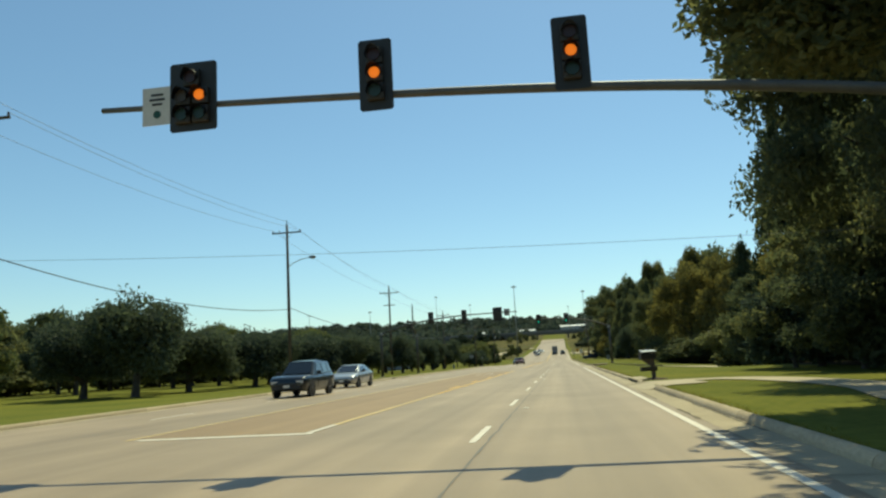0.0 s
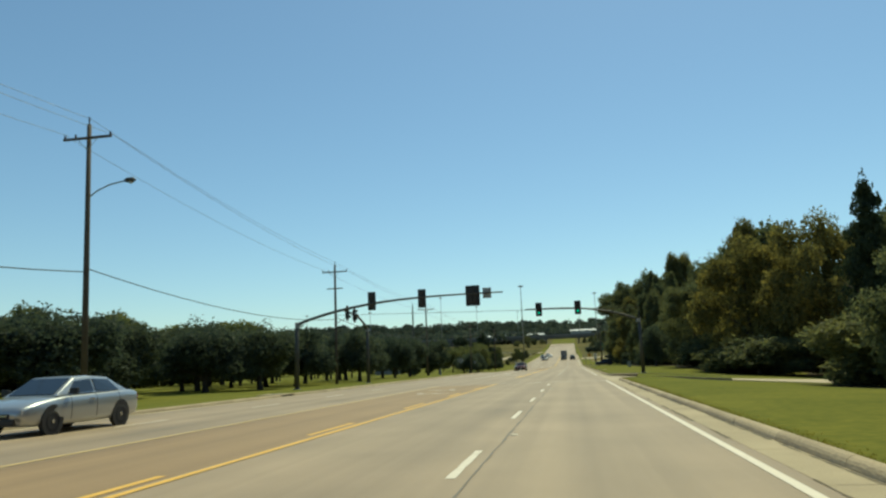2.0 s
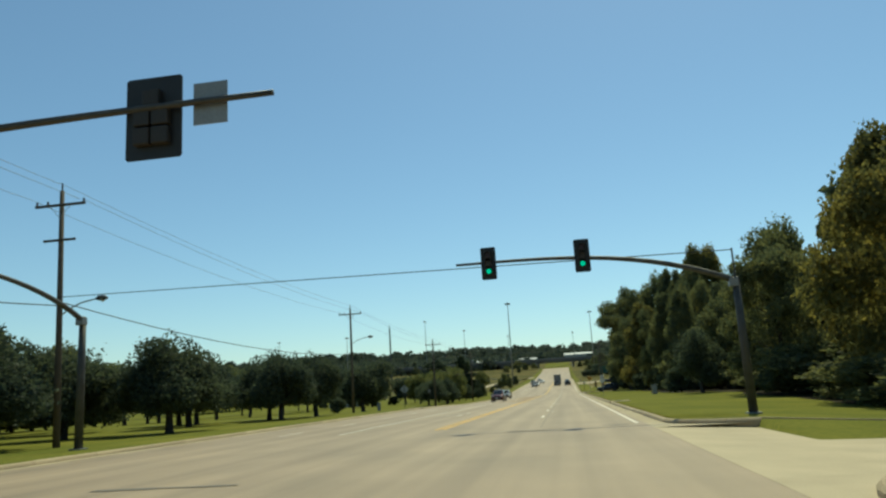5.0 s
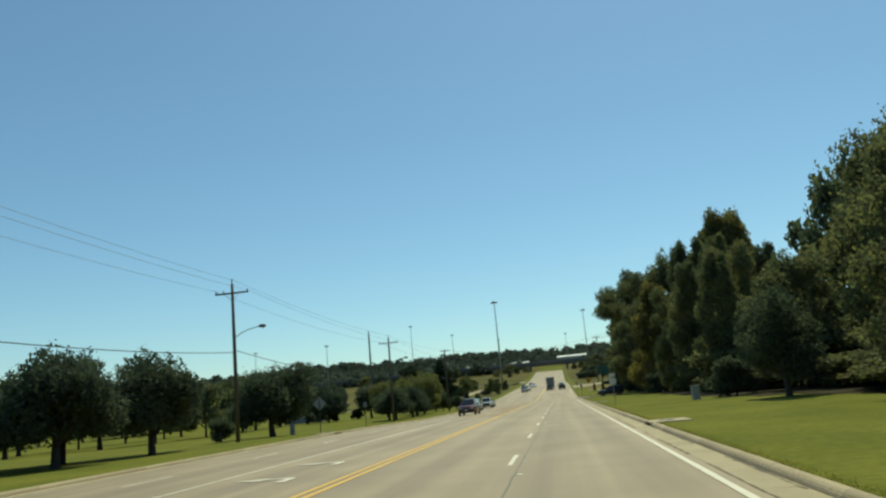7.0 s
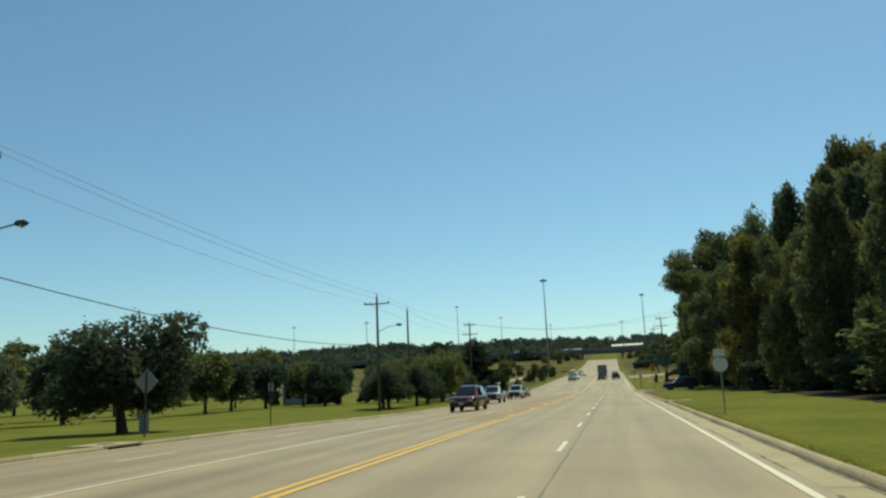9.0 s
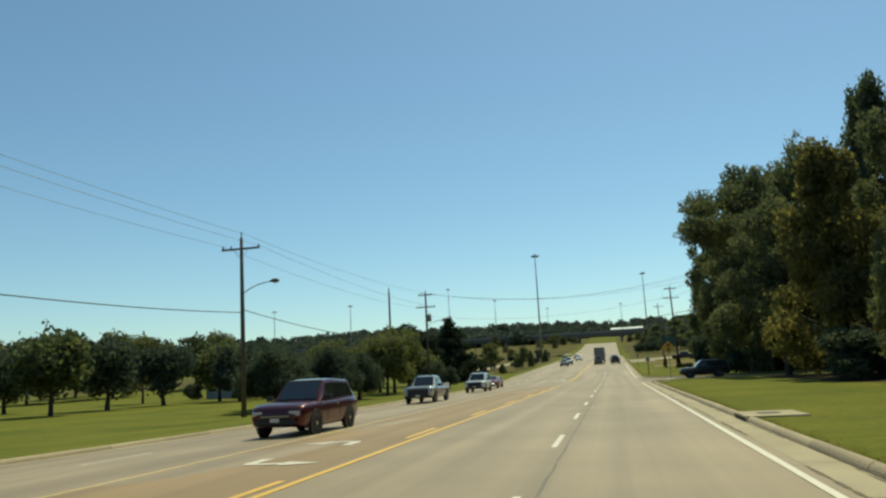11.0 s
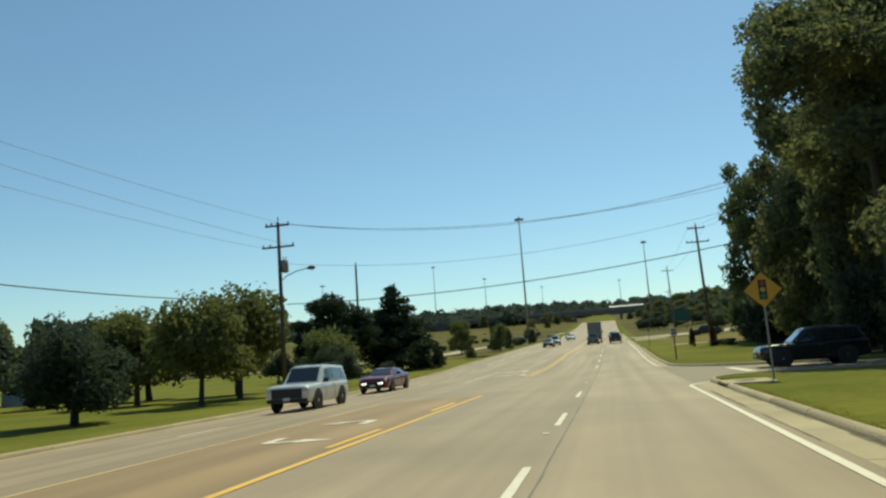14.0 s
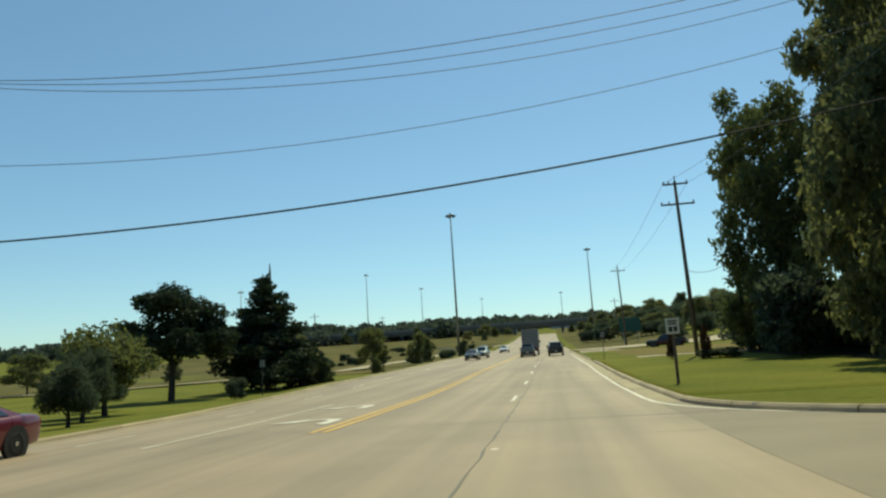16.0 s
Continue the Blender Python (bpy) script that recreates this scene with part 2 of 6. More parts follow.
LEAF_BROWN = leaf_material("withered_leaves", (0.05, 0.028, 0.014), (0.10, 0.05, 0.025), (0.14, 0.07, 0.03), 0.3)


# ---- building helpers ----
def mesh_of(name, bm, mat):
    me = bpy.data.meshes.new(name)
    bm.to_mesh(me)
    bm.free()
    for m in (mat if isinstance(mat, (list, tuple)) else [mat]):
        me.materials.append(m)
    return me


def thing(name, label, category, at, group="", rz=0.0, kind=""):
    ob = new(name)
    ob.empty_display_size = 0.3
    ob.matrix_basis = pose(at[0], at[1], at[2], 0, 0, rz)
    return tagged(ob, label, category, group, kind)


def part(name, bm, mat, parent, label="", smooth=False):
    me = mesh_of(name, bm, mat) if isinstance(bm, bmesh.types.BMesh) else bm
    if smooth:
        me.shade_smooth()
    ob = new(name, me)
    ob.parent = parent
    if label:
        tagged(ob, label)
    return ob


def add_box(bm, x0, x1, y0, y1, z0, z1, bevel=0.0):
    r = bmesh.ops.create_cube(bm, size=1, matrix=Matrix.Translation(((x0 + x1) / 2, (y0 + y1) / 2, (z0 + z1) / 2)) @ Matrix.Diagonal((abs(x1 - x0), abs(y1 - y0), abs(z1 - z0), 1)))
    if bevel:
        es = list({e for v in r["verts"] for e in v.link_edges})
        bmesh.ops.bevel(bm, geom=es, offset=bevel, segments=2, affect='EDGES', profile=0.6)
    return bm


def box(x0, x1, y0, y1, z0, z1, bevel=0.0):
    return add_box(bmesh.new(), x0, x1, y0, y1, z0, z1, bevel)


def add_tube(bm, pts, radii, n=8):
    """A swept round bar along the points, closed at both ends."""
    pts = [Vector(p) for p in pts]
    if not isinstance(radii, (list, tuple)):
        radii = [radii] * len(pts)
    rings = []
    for i, p in enumerate(pts):
        d = (pts[min(i + 1, len(pts) - 1)] - pts[max(i - 1, 0)]).normalized()
        a = d.cross(Vector((0, 0, 1))) if abs(d.z) < 0.95 else d.cross(Vector((0, 1, 0)))
        a.normalize()
        b = d.cross(a)
        rings.append([bm.verts.new(p + (a * math.cos(2 * math.pi * k / n) + b * math.sin(2 * math.pi * k / n)) * radii[i]) for k in range(n)])
    for r0, r1 in zip(rings, rings[1:]):
        for k in range(n):
            bm.faces.new((r0[k], r0[(k + 1) % n], r1[(k + 1) % n], r1[k]))
    bm.faces.new(rings[0][::-1])
    bm.faces.new(rings[-1])
    return bm


def tube(pts, radii, n=8):
    bm = add_tube(bmesh.new(), pts, radii, n)
    bmesh.ops.recalc_face_normals(bm, faces=bm.faces)
    return bm


def prism(outline, axis, a, b):
    """A closed outline of (u, v) drawn out from a to b along axis x, y or z."""
    bm = bmesh.new()

    def put(u, v, w):
        return bm.verts.new({'x': (w, u, v), 'y': (u, w, v), 'z': (u, v, w)}[axis])
    lo = [put(u, v, a) for u, v in outline]
    hi = [put(u, v, b) for u, v in outline]
    n = len(outline)
    for i in range(n):
        bm.faces.new((lo[i], lo[(i + 1) % n], hi[(i + 1) % n], hi[i]))
    bm.faces.new(lo[::-1])
    bm.faces.new(hi)
    bmesh.ops.recalc_face_normals(bm, faces=bm.faces)
    return bm


def disc_y(cx, cz, y, r, depth=0.02, n=20, up=1):
    """A flat disc facing -y (up=1) or +y."""
    return prism([(cx + r * math.cos(2 * math.pi * k / n), cz + r * math.sin(2 * math.pi * k / n)) for k in range(n)], 'y', y, y - depth * up)


# ---- lie of the land ----
ROAD_Y = (-300, 0, 240, 250, 260, 272, 284, 305, 346, 380, 430, 540, 620, 700, 900, 1500, 1800, 4000)
ROAD_Z = (0, 0, 0, .08, .2, .5, .9, 1.4, 2.5, 3.5, 5, 10.6, 15.6, 17.5, 30, 60, 78, 80)
LEFT_Y = (150, 195, 300, 318, 341, 368, 400, 430, 480, 540, 590, 620, 700, 900, 1500, 1800, 4000)
LEFT_Z = (0, -.55, -.45, .1, 1.0, 2.1, 3.0, 3.9, 6.2, 9.5, 14, 16.5, 18, 28, 60, 78, 80)
KERB_L, KERB_R = -16.45, 2.62
CROWN = (KERB_L + KERB_R) / 2
FALL_Y = (150, 160, 170, 180, 190, 260, 280, 300, 320, 340)
FALL_K = (0, .12, .38, .75, 1, 1, .85, .6, .3, 0)
STREETS = ((82.3, 95.5, 2.6, 2.6), (231.8, 242.2, 2.6, 7.5))


def road_z(y):
    return float(np.interp(y, ROAD_Y, ROAD_Z))


def smooth(a, b, v):
    k = min(1.0, max(0.0, (v - a) / (b - a)))
    return k * k * (3 - 2 * k)


def dip(x, y):
    """The fall of the land beside the first side street, and the cross-fall of the road's far half on the second block."""
    if x < CROWN:
        return -0.038 * (CROWN - max(x, KERB_L)) * float(np.interp(y, FALL_Y, FALL_K))
    return -0.07 * min(18.0, max(0.0, x - 5.2)) * smooth(42, 70, y) * (1 - smooth(100, 140, y))


def ground_z(x, y):
    """Height of the lawn and the far land; the kerb's top beside the road."""
    k = smooth(17, 25, -x)
    z = (road_z(y) + 0.10) * (1 - k) + float(np.interp(y, LEFT_Y, LEFT_Z)) * k
    z += smooth(8, 40, x) * smooth(330, 470, y) * (1 - smooth(560, 700, y)) * 3.0
    z += 0.10 * noise.noise((x * 0.07, y * 0.05, 1.7)) * smooth(5, 12, abs(x + 7) - 9)
    if y > 500:
        z += smooth(500, 900, y) * 6 * noise.noise((x * 0.006, y * 0.004, 4.2)) * smooth(30, 90, abs(x + 7))
    z += smooth(100, 500, abs(x)) * smooth(300, 900, y) * 8 + dip(x, y) * (1 - k)
    z -= 0.13 * smooth(5.4, 8.5, x) * smooth(62, 80, y) * (1 - smooth(82.4, 83.5, y))
    return z


def street_mat(y0):
    return DRIVE if y0 < 200 else SIDE_STREET


def in_street(x, y):
    """Whether a point lies in the mouth or the run of a side street."""
    for y0, y1, r0, r1 in STREETS:
        if x > KERB_R - 0.3 and y0 < y < y1:
            return True
        if KERB_R - 0.3 < x < KERB_R + r0 and y0 - r0 < y <= y0:
            return True
        if KERB_R - 0.3 < x < KERB_R + r1 and y1 <= y < y1 + r1:
            return True
    return False


# ---- ground ----
def build_ground():
    xs = [-900, -600, -420, -300, -220, -160, -120, -90, -70, -55, -45, -38, -32, -28, -25, -22, -20, -18.5, -17.5, KERB_L - 0.16, KERB_L - 0.02, -10, -3,
          KERB_R + 0.02, KERB_R + 0.16, 3.4, 4.2, KERB_R + 2.46, KERB_R + 2.6, 6.2, 7.6, KERB_R + 7.36, KERB_R + 7.5, 12, 15, 20, 26, 34, 45, 60, 80, 110, 150, 220, 320, 500, 900]
    ys = set(np.arange(-150, 480, 6.0).tolist() + np.arange(480, 900, 20.0).tolist() + [900, 960, 1020, 1100, 1200, 1300, 1500, 1650, 1800, 2500, 4000])
    for y0, y1, r0, r1 in STREETS:
        ys |= {y0 - r0, y0 - r0 + 0.14, y0, y0 - 0.14, y1, y1 + 0.14, y1 + r1, y1 + r1 - 0.14}
    ys = sorted(ys)
    verts, faces = [], []
    for y in ys:
        for x in xs:
            low = KERB_L - 0.1 < x < KERB_R + 0.1 or in_street(x, y)
            verts.append((x, y, road_z(y) - 0.16 + dip(x, y) if low and y < 690 else ground_z(x, y)))
    n = len(xs)
    for j in range(len(ys) - 1):
        for i in range(n - 1):
            faces.append((j * n + i, j * n + i + 1, (j + 1) * n + i + 1, (j + 1) * n + i))
    # rounded lawn corners at the side streets
    for y0, y1, r0, r1 in STREETS:
        for ye, r, s in ((y0, r0, -1), (y1, r1, 1)):
            cx, cy = KERB_R + r, ye + s * r
            base = len(verts)
            verts.append((cx, cy, ground_z(cx, cy) + 0.004))
            for k in range(11):
                a = math.pi / 2 * k / 10
                x, y = cx - (r - 0.1) * math.cos(a), cy - s * (r - 0.1) * math.sin(a)
                verts.append((x, y, ground_z(x, y) + 0.02))
            for k in range(10):
                f = (base, base + 1 + k, base + 2 + k)
                faces.append(f if s < 0 else f[::-1])
    me = bpy.data.meshes.new("ground")
    me.from_pydata(verts, [], faces)
    me.materials.append(GRASS)
    me.shade_smooth()
    return tagged(new("ground", me), "rolling mown grass verges and lawns along the road", "ground", kind="structure")


build_ground()


def sheet(name, x0, x1, ys, mat, lift, label, category, nx=4, wave=0.0):
    verts, faces = [], []
    cols = sorted([x0 + (x1 - x0) * i / nx for i in range(nx + 1)] + ([CROWN] if x0 < CROWN < x1 and wave else []))
    nx = len(cols) - 1
    for y in ys:
        for i, x in enumerate(cols):
            w = wave * noise.noise((y * 0.31, i, 2.0)) if i in (0, nx) else 0
            verts.append((x + w, y, road_z(y) + lift + dip(x, y)))
    n = nx + 1
    for j in range(len(ys) - 1):
        for i in range(nx):
            faces.append((j * n + i, j * n + i + 1, (j + 1) * n + i + 1, (j + 1) * n + i))
    me = bpy.data.meshes.new(name)
    me.from_pydata(verts, [], faces)
    me.materials.append(mat)
    return tagged(new(name, me), label, category, kind="structure")


ROWS_Y = [-80, -40] + list(range(-10, 240, 10)) + list(range(240, 700, 5)) + [700, 720]
road = sheet("road", KERB_L + 0.55, KERB_R - 0.55, ROWS_Y, ASPHALT, 0.0, "worn beige-grey asphalt main road with painted lanes", "road", 6)
turn_lane_a = sheet("turn_lane", -9.15, -5.62, [14 + 2.5 * k for k in range(27)], DUSTY, 0.004, "orange-brown dusty centre turn lane surface", "road", 4, 0.05)
turn_lane_b = sheet("turn_lane", -9.15, -5.62, [164 + 2.5 * k for k in range(27)], DUSTY, 0.004, "orange-brown dusty centre turn lane surface", "road", 4, 0.05)


def gutter_runs(breaks, y0, y1):
    out, y = [], y0
    for a, b in sorted(breaks):
        if a > y:
            out.append((y, a))
        y = max(y, b)
    out.append((y, y1))
    return out


STREET_BREAKS = [(y0 - r0, y1 + r1) for y0, y1, r0, r1 in STREETS]
for a, b in gutter_runs(STREET_BREAKS + [(330, 352)], -60, 430):
    ys = [a + (b - a) * k / max(2, int((b - a) / 6)) for k in range(max(2, int((b - a) / 6)) + 1)]
    sheet("gutter", KERB_R - 0.56, KERB_R + 0.03, ys, GUTTER, 0.003, "pale concrete gutter pan beside the kerb", "gutter", 1)
sheet("gutter", KERB_L - 0.03, KERB_L + 0.56, [-60 + 6 * k for k in range(83)], GUTTER, 0.003, "pale concrete gutter pan beside the kerb", "gutter", 1)

# side streets, with their mouths
for (y0, y1, r0, r1), far in zip(STREETS, (170, 150)):
    for nm, xa, xb, ya, yb in (("side_street", KERB_R - 0.57, far, y0, y1), ("side_street", KERB_R - 0.57, KERB_R + r0 - 0.02, y0 - r0, y0), ("side_street", KERB_R - 0.57, KERB_R + r1 - 0.02, y1, y1 + r1)):
        ys = [ya + (yb - ya) * k / 4 for k in range(5)]
        sheet(nm, xa, xb, ys, street_mat(y0), 0.003, "pale worn asphalt side street joining the main road", "road", 14)

# drive that leaves the road and turns back along the verge
def loop_path():
    p = [Vector(q) for q in ((1.6, 27.35), (2.6, 27.5), (4.3, 28.9), (5.9, 28.5), (7.0, 25.4), (7.4, 20.0), (6.4, 14.4), (5.8, 9.0), (5.5, 2.0), (5.5, -5.0), (5.5, -12.0))]
    out = []
    for i in range(1, len(p) - 2):
        for k in range(12):
            s = k / 12
            a, c, d, e = p[i - 1], p[i], p[i + 1], p[i + 2]
            out.append(0.5 * ((2 * c) + (d - a) * s + (2 * a - 5 * c + 4 * d - e) * s * s + (3 * c - a - 3 * d + e) * s ** 3))
    return out


LOOP = [Vector((2.06, 27.42))] + [q for q in loop_path() if q.x > 2.2]


def near_drive(x, y, r=0.95):
    return y < 34 and any((q.x - x) ** 2 + (q.y - y) ** 2 < r * r for q in LOOP)


def build_loop():
    verts, faces = [], []
    for i, q in enumerate(LOOP):
        d = (LOOP[min(i + 1, len(LOOP) - 1)] - LOOP[max(i - 1, 0)]).normalized()
        s = Vector((d.y, -d.x))
        w = 0.8 + 1.6 * (1 - smooth(2.75, 4.0, q.x))
        for k in range(7):
            v = q + s * w * (k / 3 - 1)
            x = max(v.x, 2.06)
            up = smooth(KERB_R - 0.25, KERB_R + 0.10, x)
            verts.append((x, v.y, road_z(v.y) + 0.008 + up * (ground_z(x, v.y) - road_z(v.y) + 0.022)))
    for i in range(len(LOOP) - 1):
        for k in range(6):
            faces.append((i * 7 + k, i * 7 + k + 1, i * 7 + k + 8, i * 7 + k + 7))
    me = bpy.data.meshes.new("driveway")
    me.from_pydata(verts, [], faces)
    me.materials.append(DRIVE)
    tagged(new("driveway", me), "pale concrete drive curving off along the verge", "driveway", kind="structure")


build_loop()

# driveways
for ya, yb, xb, lab in ((291.0, 294.2, 24.0, "pale concrete drive crossing the lawn"), (330.0, 346.0, 9.0, "pale concrete ramp mouth beside the main road")):
    verts, faces = [], []
    for j in range(7):
        for i in range(9):
            u = i / 8
            x = KERB_R - 0.57 + (xb - KERB_R + 0.57) * u
            flare = 1.2 * max(0, 1 - u * 5)
            y = (ya - flare) + (yb - ya + 2 * flare) * j / 6
            verts.append((x, y, road_z(y) + 0.006 + (ground_z(x, y) - road_z(y) + 0.02) * min(1, u * 4)))
    for j in range(6):
        for i in range(8):
            faces.append((j * 9 + i, j * 9 + i + 1, j * 9 + i + 10, j * 9 + i + 9))
    me = bpy.data.meshes.new("driveway")
    me.from_pydata(verts, [], faces)
    me.materials.append(GUTTER)
    tagged(new("driveway", me), lab, "driveway", kind="structure")


# ---- kerbs ----
def kerb_mesh(side):
    prof = [(-0.02, -0.12), (0.0, 0.02), (0.012, 0.06), (0.035, 0.098), (0.07, 0.125), (0.115, 0.138), (0.165, 0.132), (0.195, 0.105), (0.20, -0.12)]
    return mesh_of("kerb_stone", prism([(u * side, v) for u, v in prof], 'y', -0.5, 0.5), CONCRETE)


def kerb_line(name, x, side, breaks, y0, y1):
    root = thing(name, "weathered pale concrete kerb with joints", "kerb", (x, 0, 0), kind="structure")
    me = kerb_mesh(side)
    for a, b in gutter_runs(breaks, y0, y1):
        n = max(1, round((b - a) / 3.0))
        for k in range(n):
            ya, yb = a + (b - a) * k / n, a + (b - a) * (k + 1) / n
            za, zb = road_z(ya) + dip(x, ya), road_z(yb) + dip(x, yb)
            ob = new("kerb_stone", me)
            ob.parent = root
            ob.matrix_basis = Matrix.Translation((random.uniform(-0.006, 0.006), (ya + yb) / 2, (za + zb) / 2 + random.uniform(-0.004, 0.004))) @ Matrix.Rotation(math.atan2(zb - za, yb - ya), 4, 'X') @ Matrix.Diagonal((1, yb - ya - 0.012, 1, 1))
    return root


INLETS_R = ((33.1, 2.1), (130.4, 1.0), (181.0, 1.0), (226.4, 1.0))
INLETS_L = ((70.0, 1.0), (153.5, 1.0))
kerb_right = kerb_line("kerb_right", KERB_R, 1, STREET_BREAKS + [(25.2, 29.65), (289.8, 295.4), (328, 352)] + [(y - h, y + h) for y, h in INLETS_R], -40, 430)
kerb_left = kerb_line("kerb_left", KERB_L, -1, [(y - h, y + h) for y, h in INLETS_L], -40, 430)

# curved kerb returns at the side streets
for y0, y1, r0, r1 in STREETS:
    for ye, r, s in ((y0, r0, -1), (y1, r1, 1)):
        cx, cy = KERB_R + r, ye + s * r
        for k in range(4):
            bm = bmesh.new()
            rings = []
            for q in range(4):
                a = math.pi / 2 * (k + q / 3 * 0.99) / 4
                ring = []
                for u, v in [(0, -0.12), (0.015, 0.08), (0.07, 0.135), (0.19, 0.14), (0.20, -0.12)]:
                    x, y = cx - (r - u) * math.cos(a), cy - s * (r - u) * math.sin(a)
                    ring.append(bm.verts.new((x - KERB_R, y, road_z(y) + v)))
                rings.append(ring)
            for ra, rb in zip(rings, rings[1:]):
                for i in range(4):
                    bm.faces.new((ra[i], ra[i + 1], rb[i + 1], rb[i]))
            bm.faces.new(rings[0])
            bm.faces.new(rings[-1])
            bmesh.ops.recalc_face_normals(bm, faces=bm.faces)
            part("kerb_stone", bm, CONCRETE, kerb_right)
    bm = bmesh.new()
    for yy, s in ((y0, -1), (y1, 1)):
        r = r0 if s < 0 else r1
        for k in range(8):
            xa = KERB_R + r + k * 5
            add_box(bm, xa - KERB_R, xa + 4.99 - KERB_R, min(yy, yy + 0.2 * s), max(yy, yy + 0.2 * s), road_z(yy) - 0.12, road_z(yy) + (0.03 if s < 0 and yy < 200 and k else 0.14))
    for v in bm.verts:
        v.co.z += dip(v.co.x + KERB_R, v.co.y)
    part("kerb_run", bm, CONCRETE, kerb_right)


def storm_inlet(y, h, x, side):
    """A drain mouth 2 h long under a slab; the long one has a narrow slab without a cover."""
    deep = 1.5 if h < 2 else 0.62
    t = thing("storm_drain_inlet", "concrete storm drain inlet set into the kerb", "storm drain", (x, y, road_z(y) + dip(x, y)), "storm drains along the kerb", 0 if side > 0 else 180)
    part("slab", box(0.0, deep, -h, h, 0.08, 0.142, 0.015), GUTTER, t)
    for ya, yb in ((-h, 0.15 - h), (h - 0.15, h)):
        part("cheek", box(0.0, 0.2, ya, yb, -0.1, 0.08), CONCRETE, t)
    # solid black panel in place of the hollow's darkness
    part("opening", box(0.10, 0.12, 0.15 - h, h - 0.15, -0.1, 0.08), SIGN_BLACK, t, "black panel painting the dark of the gap under the slab")
    if h < 2:
        bm = bmesh.new()
        bmesh.ops.create_cone(bm, cap_ends=True, segments=20, radius1=0.3, radius2=0.29, depth=0.02, matrix=Matrix.Translation((0.7, 0, 0.146)))
        part("cover", bm, DARK_STEEL, t, "round iron cover")


for y, h in INLETS_R:
    storm_inlet(y, h, KERB_R, 1)
for y, h in INLETS_L:
    storm_inlet(y, h, KERB_L, -1)


# ---- road markings ----
def ribbon(name, pts, width, mat, lift, parent=None, wob=0.0):
    """A painted stripe along points on the road."""
    verts, faces = [], []
    pts = [Vector((x, y)) for x, y in pts]
    for i, p in enumerate(pts):
        d = (pts[min(i + 1, len(pts) - 1)] - pts[max(i - 1, 0)]).normalized()
        s = Vector((d.y, -d.x))
        w = width / 2 * (1 + (random.uniform(-wob, wob) if wob else 0))
        for q in (-1, 1):
            v = p + s * w * q
            verts.append((v.x, v.y, road_z(v.y) + dip(v.x, v.y) + lift))
    for i in range(len(pts) - 1):
        faces.append((2 * i, 2 * i + 1, 2 * i + 3, 2 * i + 2))
    me = bpy.data.meshes.new(name)
    me.from_pydata(verts, [], faces)
    me.materials.append(mat)
    ob = new(name, me)
    ob.parent = parent or road
    return ob


def run(x, a, b, step=2.0):
    n = max(1, int((b - a) / step))
    return [(x, a + (b - a) * k / n) for k in range(n + 1)]


def arc(cx, cy, r, a0, a1, n=14):
    return [(cx + r * math.cos(radians(a0 + (a1 - a0) * k / n)), cy + r * math.sin(radians(a0 + (a1 - a0) * k / n))) for k in range(n + 1)]


ribbon("edge_line", run(1.8, -40, 79.2), 0.13, WHITE_PAINT, 0.006, wob=0.08)
ribbon("edge_line", run(1.8, 98.5, 227.4) + arc(5.0, 227.4, 3.2, 180, 100), 0.13, WHITE_PAINT, 0.009, wob=0.08)
ribbon("edge_line", arc(10.5, 250.8, 8.5, 262, 180, 20) + run(1.95, 251.5, 329), 0.13, WHITE_PAINT, 0.009, wob=0.08)
ribbon("stop_line", [(-5.3, 80.9), (-1.8, 80.2), (1.8, 79.3)], 0.22, WHITE_PAINT, 0.007, wob=0.1)
ribbon("stop_line", [(-9.05, 13.75), (-5.3, 13.75)], 0.30, WHITE_PAINT, 0.008, wob=0.1)
ribbon("stop_line", [(5.0, 241.6), (5.15, 239.0), (5.2, 236.2)], 0.45, WHITE_PAINT, 0.008, wob=0.1)
ribbon("white_lane_line", run(-5.46, 13.75, 15.75), 0.145, WHITE_PAINT, 0.009, wob=0.08)
for a, b in ((15.75, 29.75), (29.75, 79.75), (101, 229.0), (246, 420)):
    ribbon("yellow_line", run(-5.46, a, b), 0.145, FADED_YELLOW if b < 30 else WORN_YELLOW if a > 200 else YELLOW_PAINT, 0.009, wob=0.08)
for a, b in ((101, 165), (246, 420)):
    ribbon("yellow_line", run(-5.76, a, b), 0.13, WORN_YELLOW if a > 200 else YELLOW_PAINT, 0.009, wob=0.08)
for y in (35.2, 44.0, 53.0, 61.8, 70.6, 168.0, 178.5, 187.5, 196.5, 205.5, 214.5, 222.5):
    ribbon("yellow_dash", run(-5.78, y, y + 3.2), 0.145, YELLOW_PAINT, 0.009, wob=0.12)
for a, b in ((13.75, 79.0), (166, 228.5)):
    ribbon("yellow_line", run(-9.32, a, b), 0.12, FADED_YELLOW, 0.009, wob=0.08)
for a, b in ((101, 163), (245.3, 259.3)):
    ribbon("white_lane_line", run(-9.75 if a < 200 else -9.3, a, b), 0.13, WHITE_PAINT, 0.009, wob=0.08)
DASH_Y = (-5.0, 3.5, 12.4, 21.3, 30.5, 39.2, 48.6, 56.4, 65.2, 74.3, 109.6, 119.8, 129.9, 140.1, 149.6, 158.8, 168.0, 176.6, 184.9, 193.3, 201.8, 210.0, 218.0, 226.5, 255.1, 266.0, 277.0, 287.5, 298.0, 309.0, 320.0, 331.0, 342.0)
for y in DASH_Y:
    ribbon("lane_dash", run(-1.8, y - 1.4, y + 1.4, 0.4), 0.115, WHITE_PAINT, 0.006, wob=0.12)
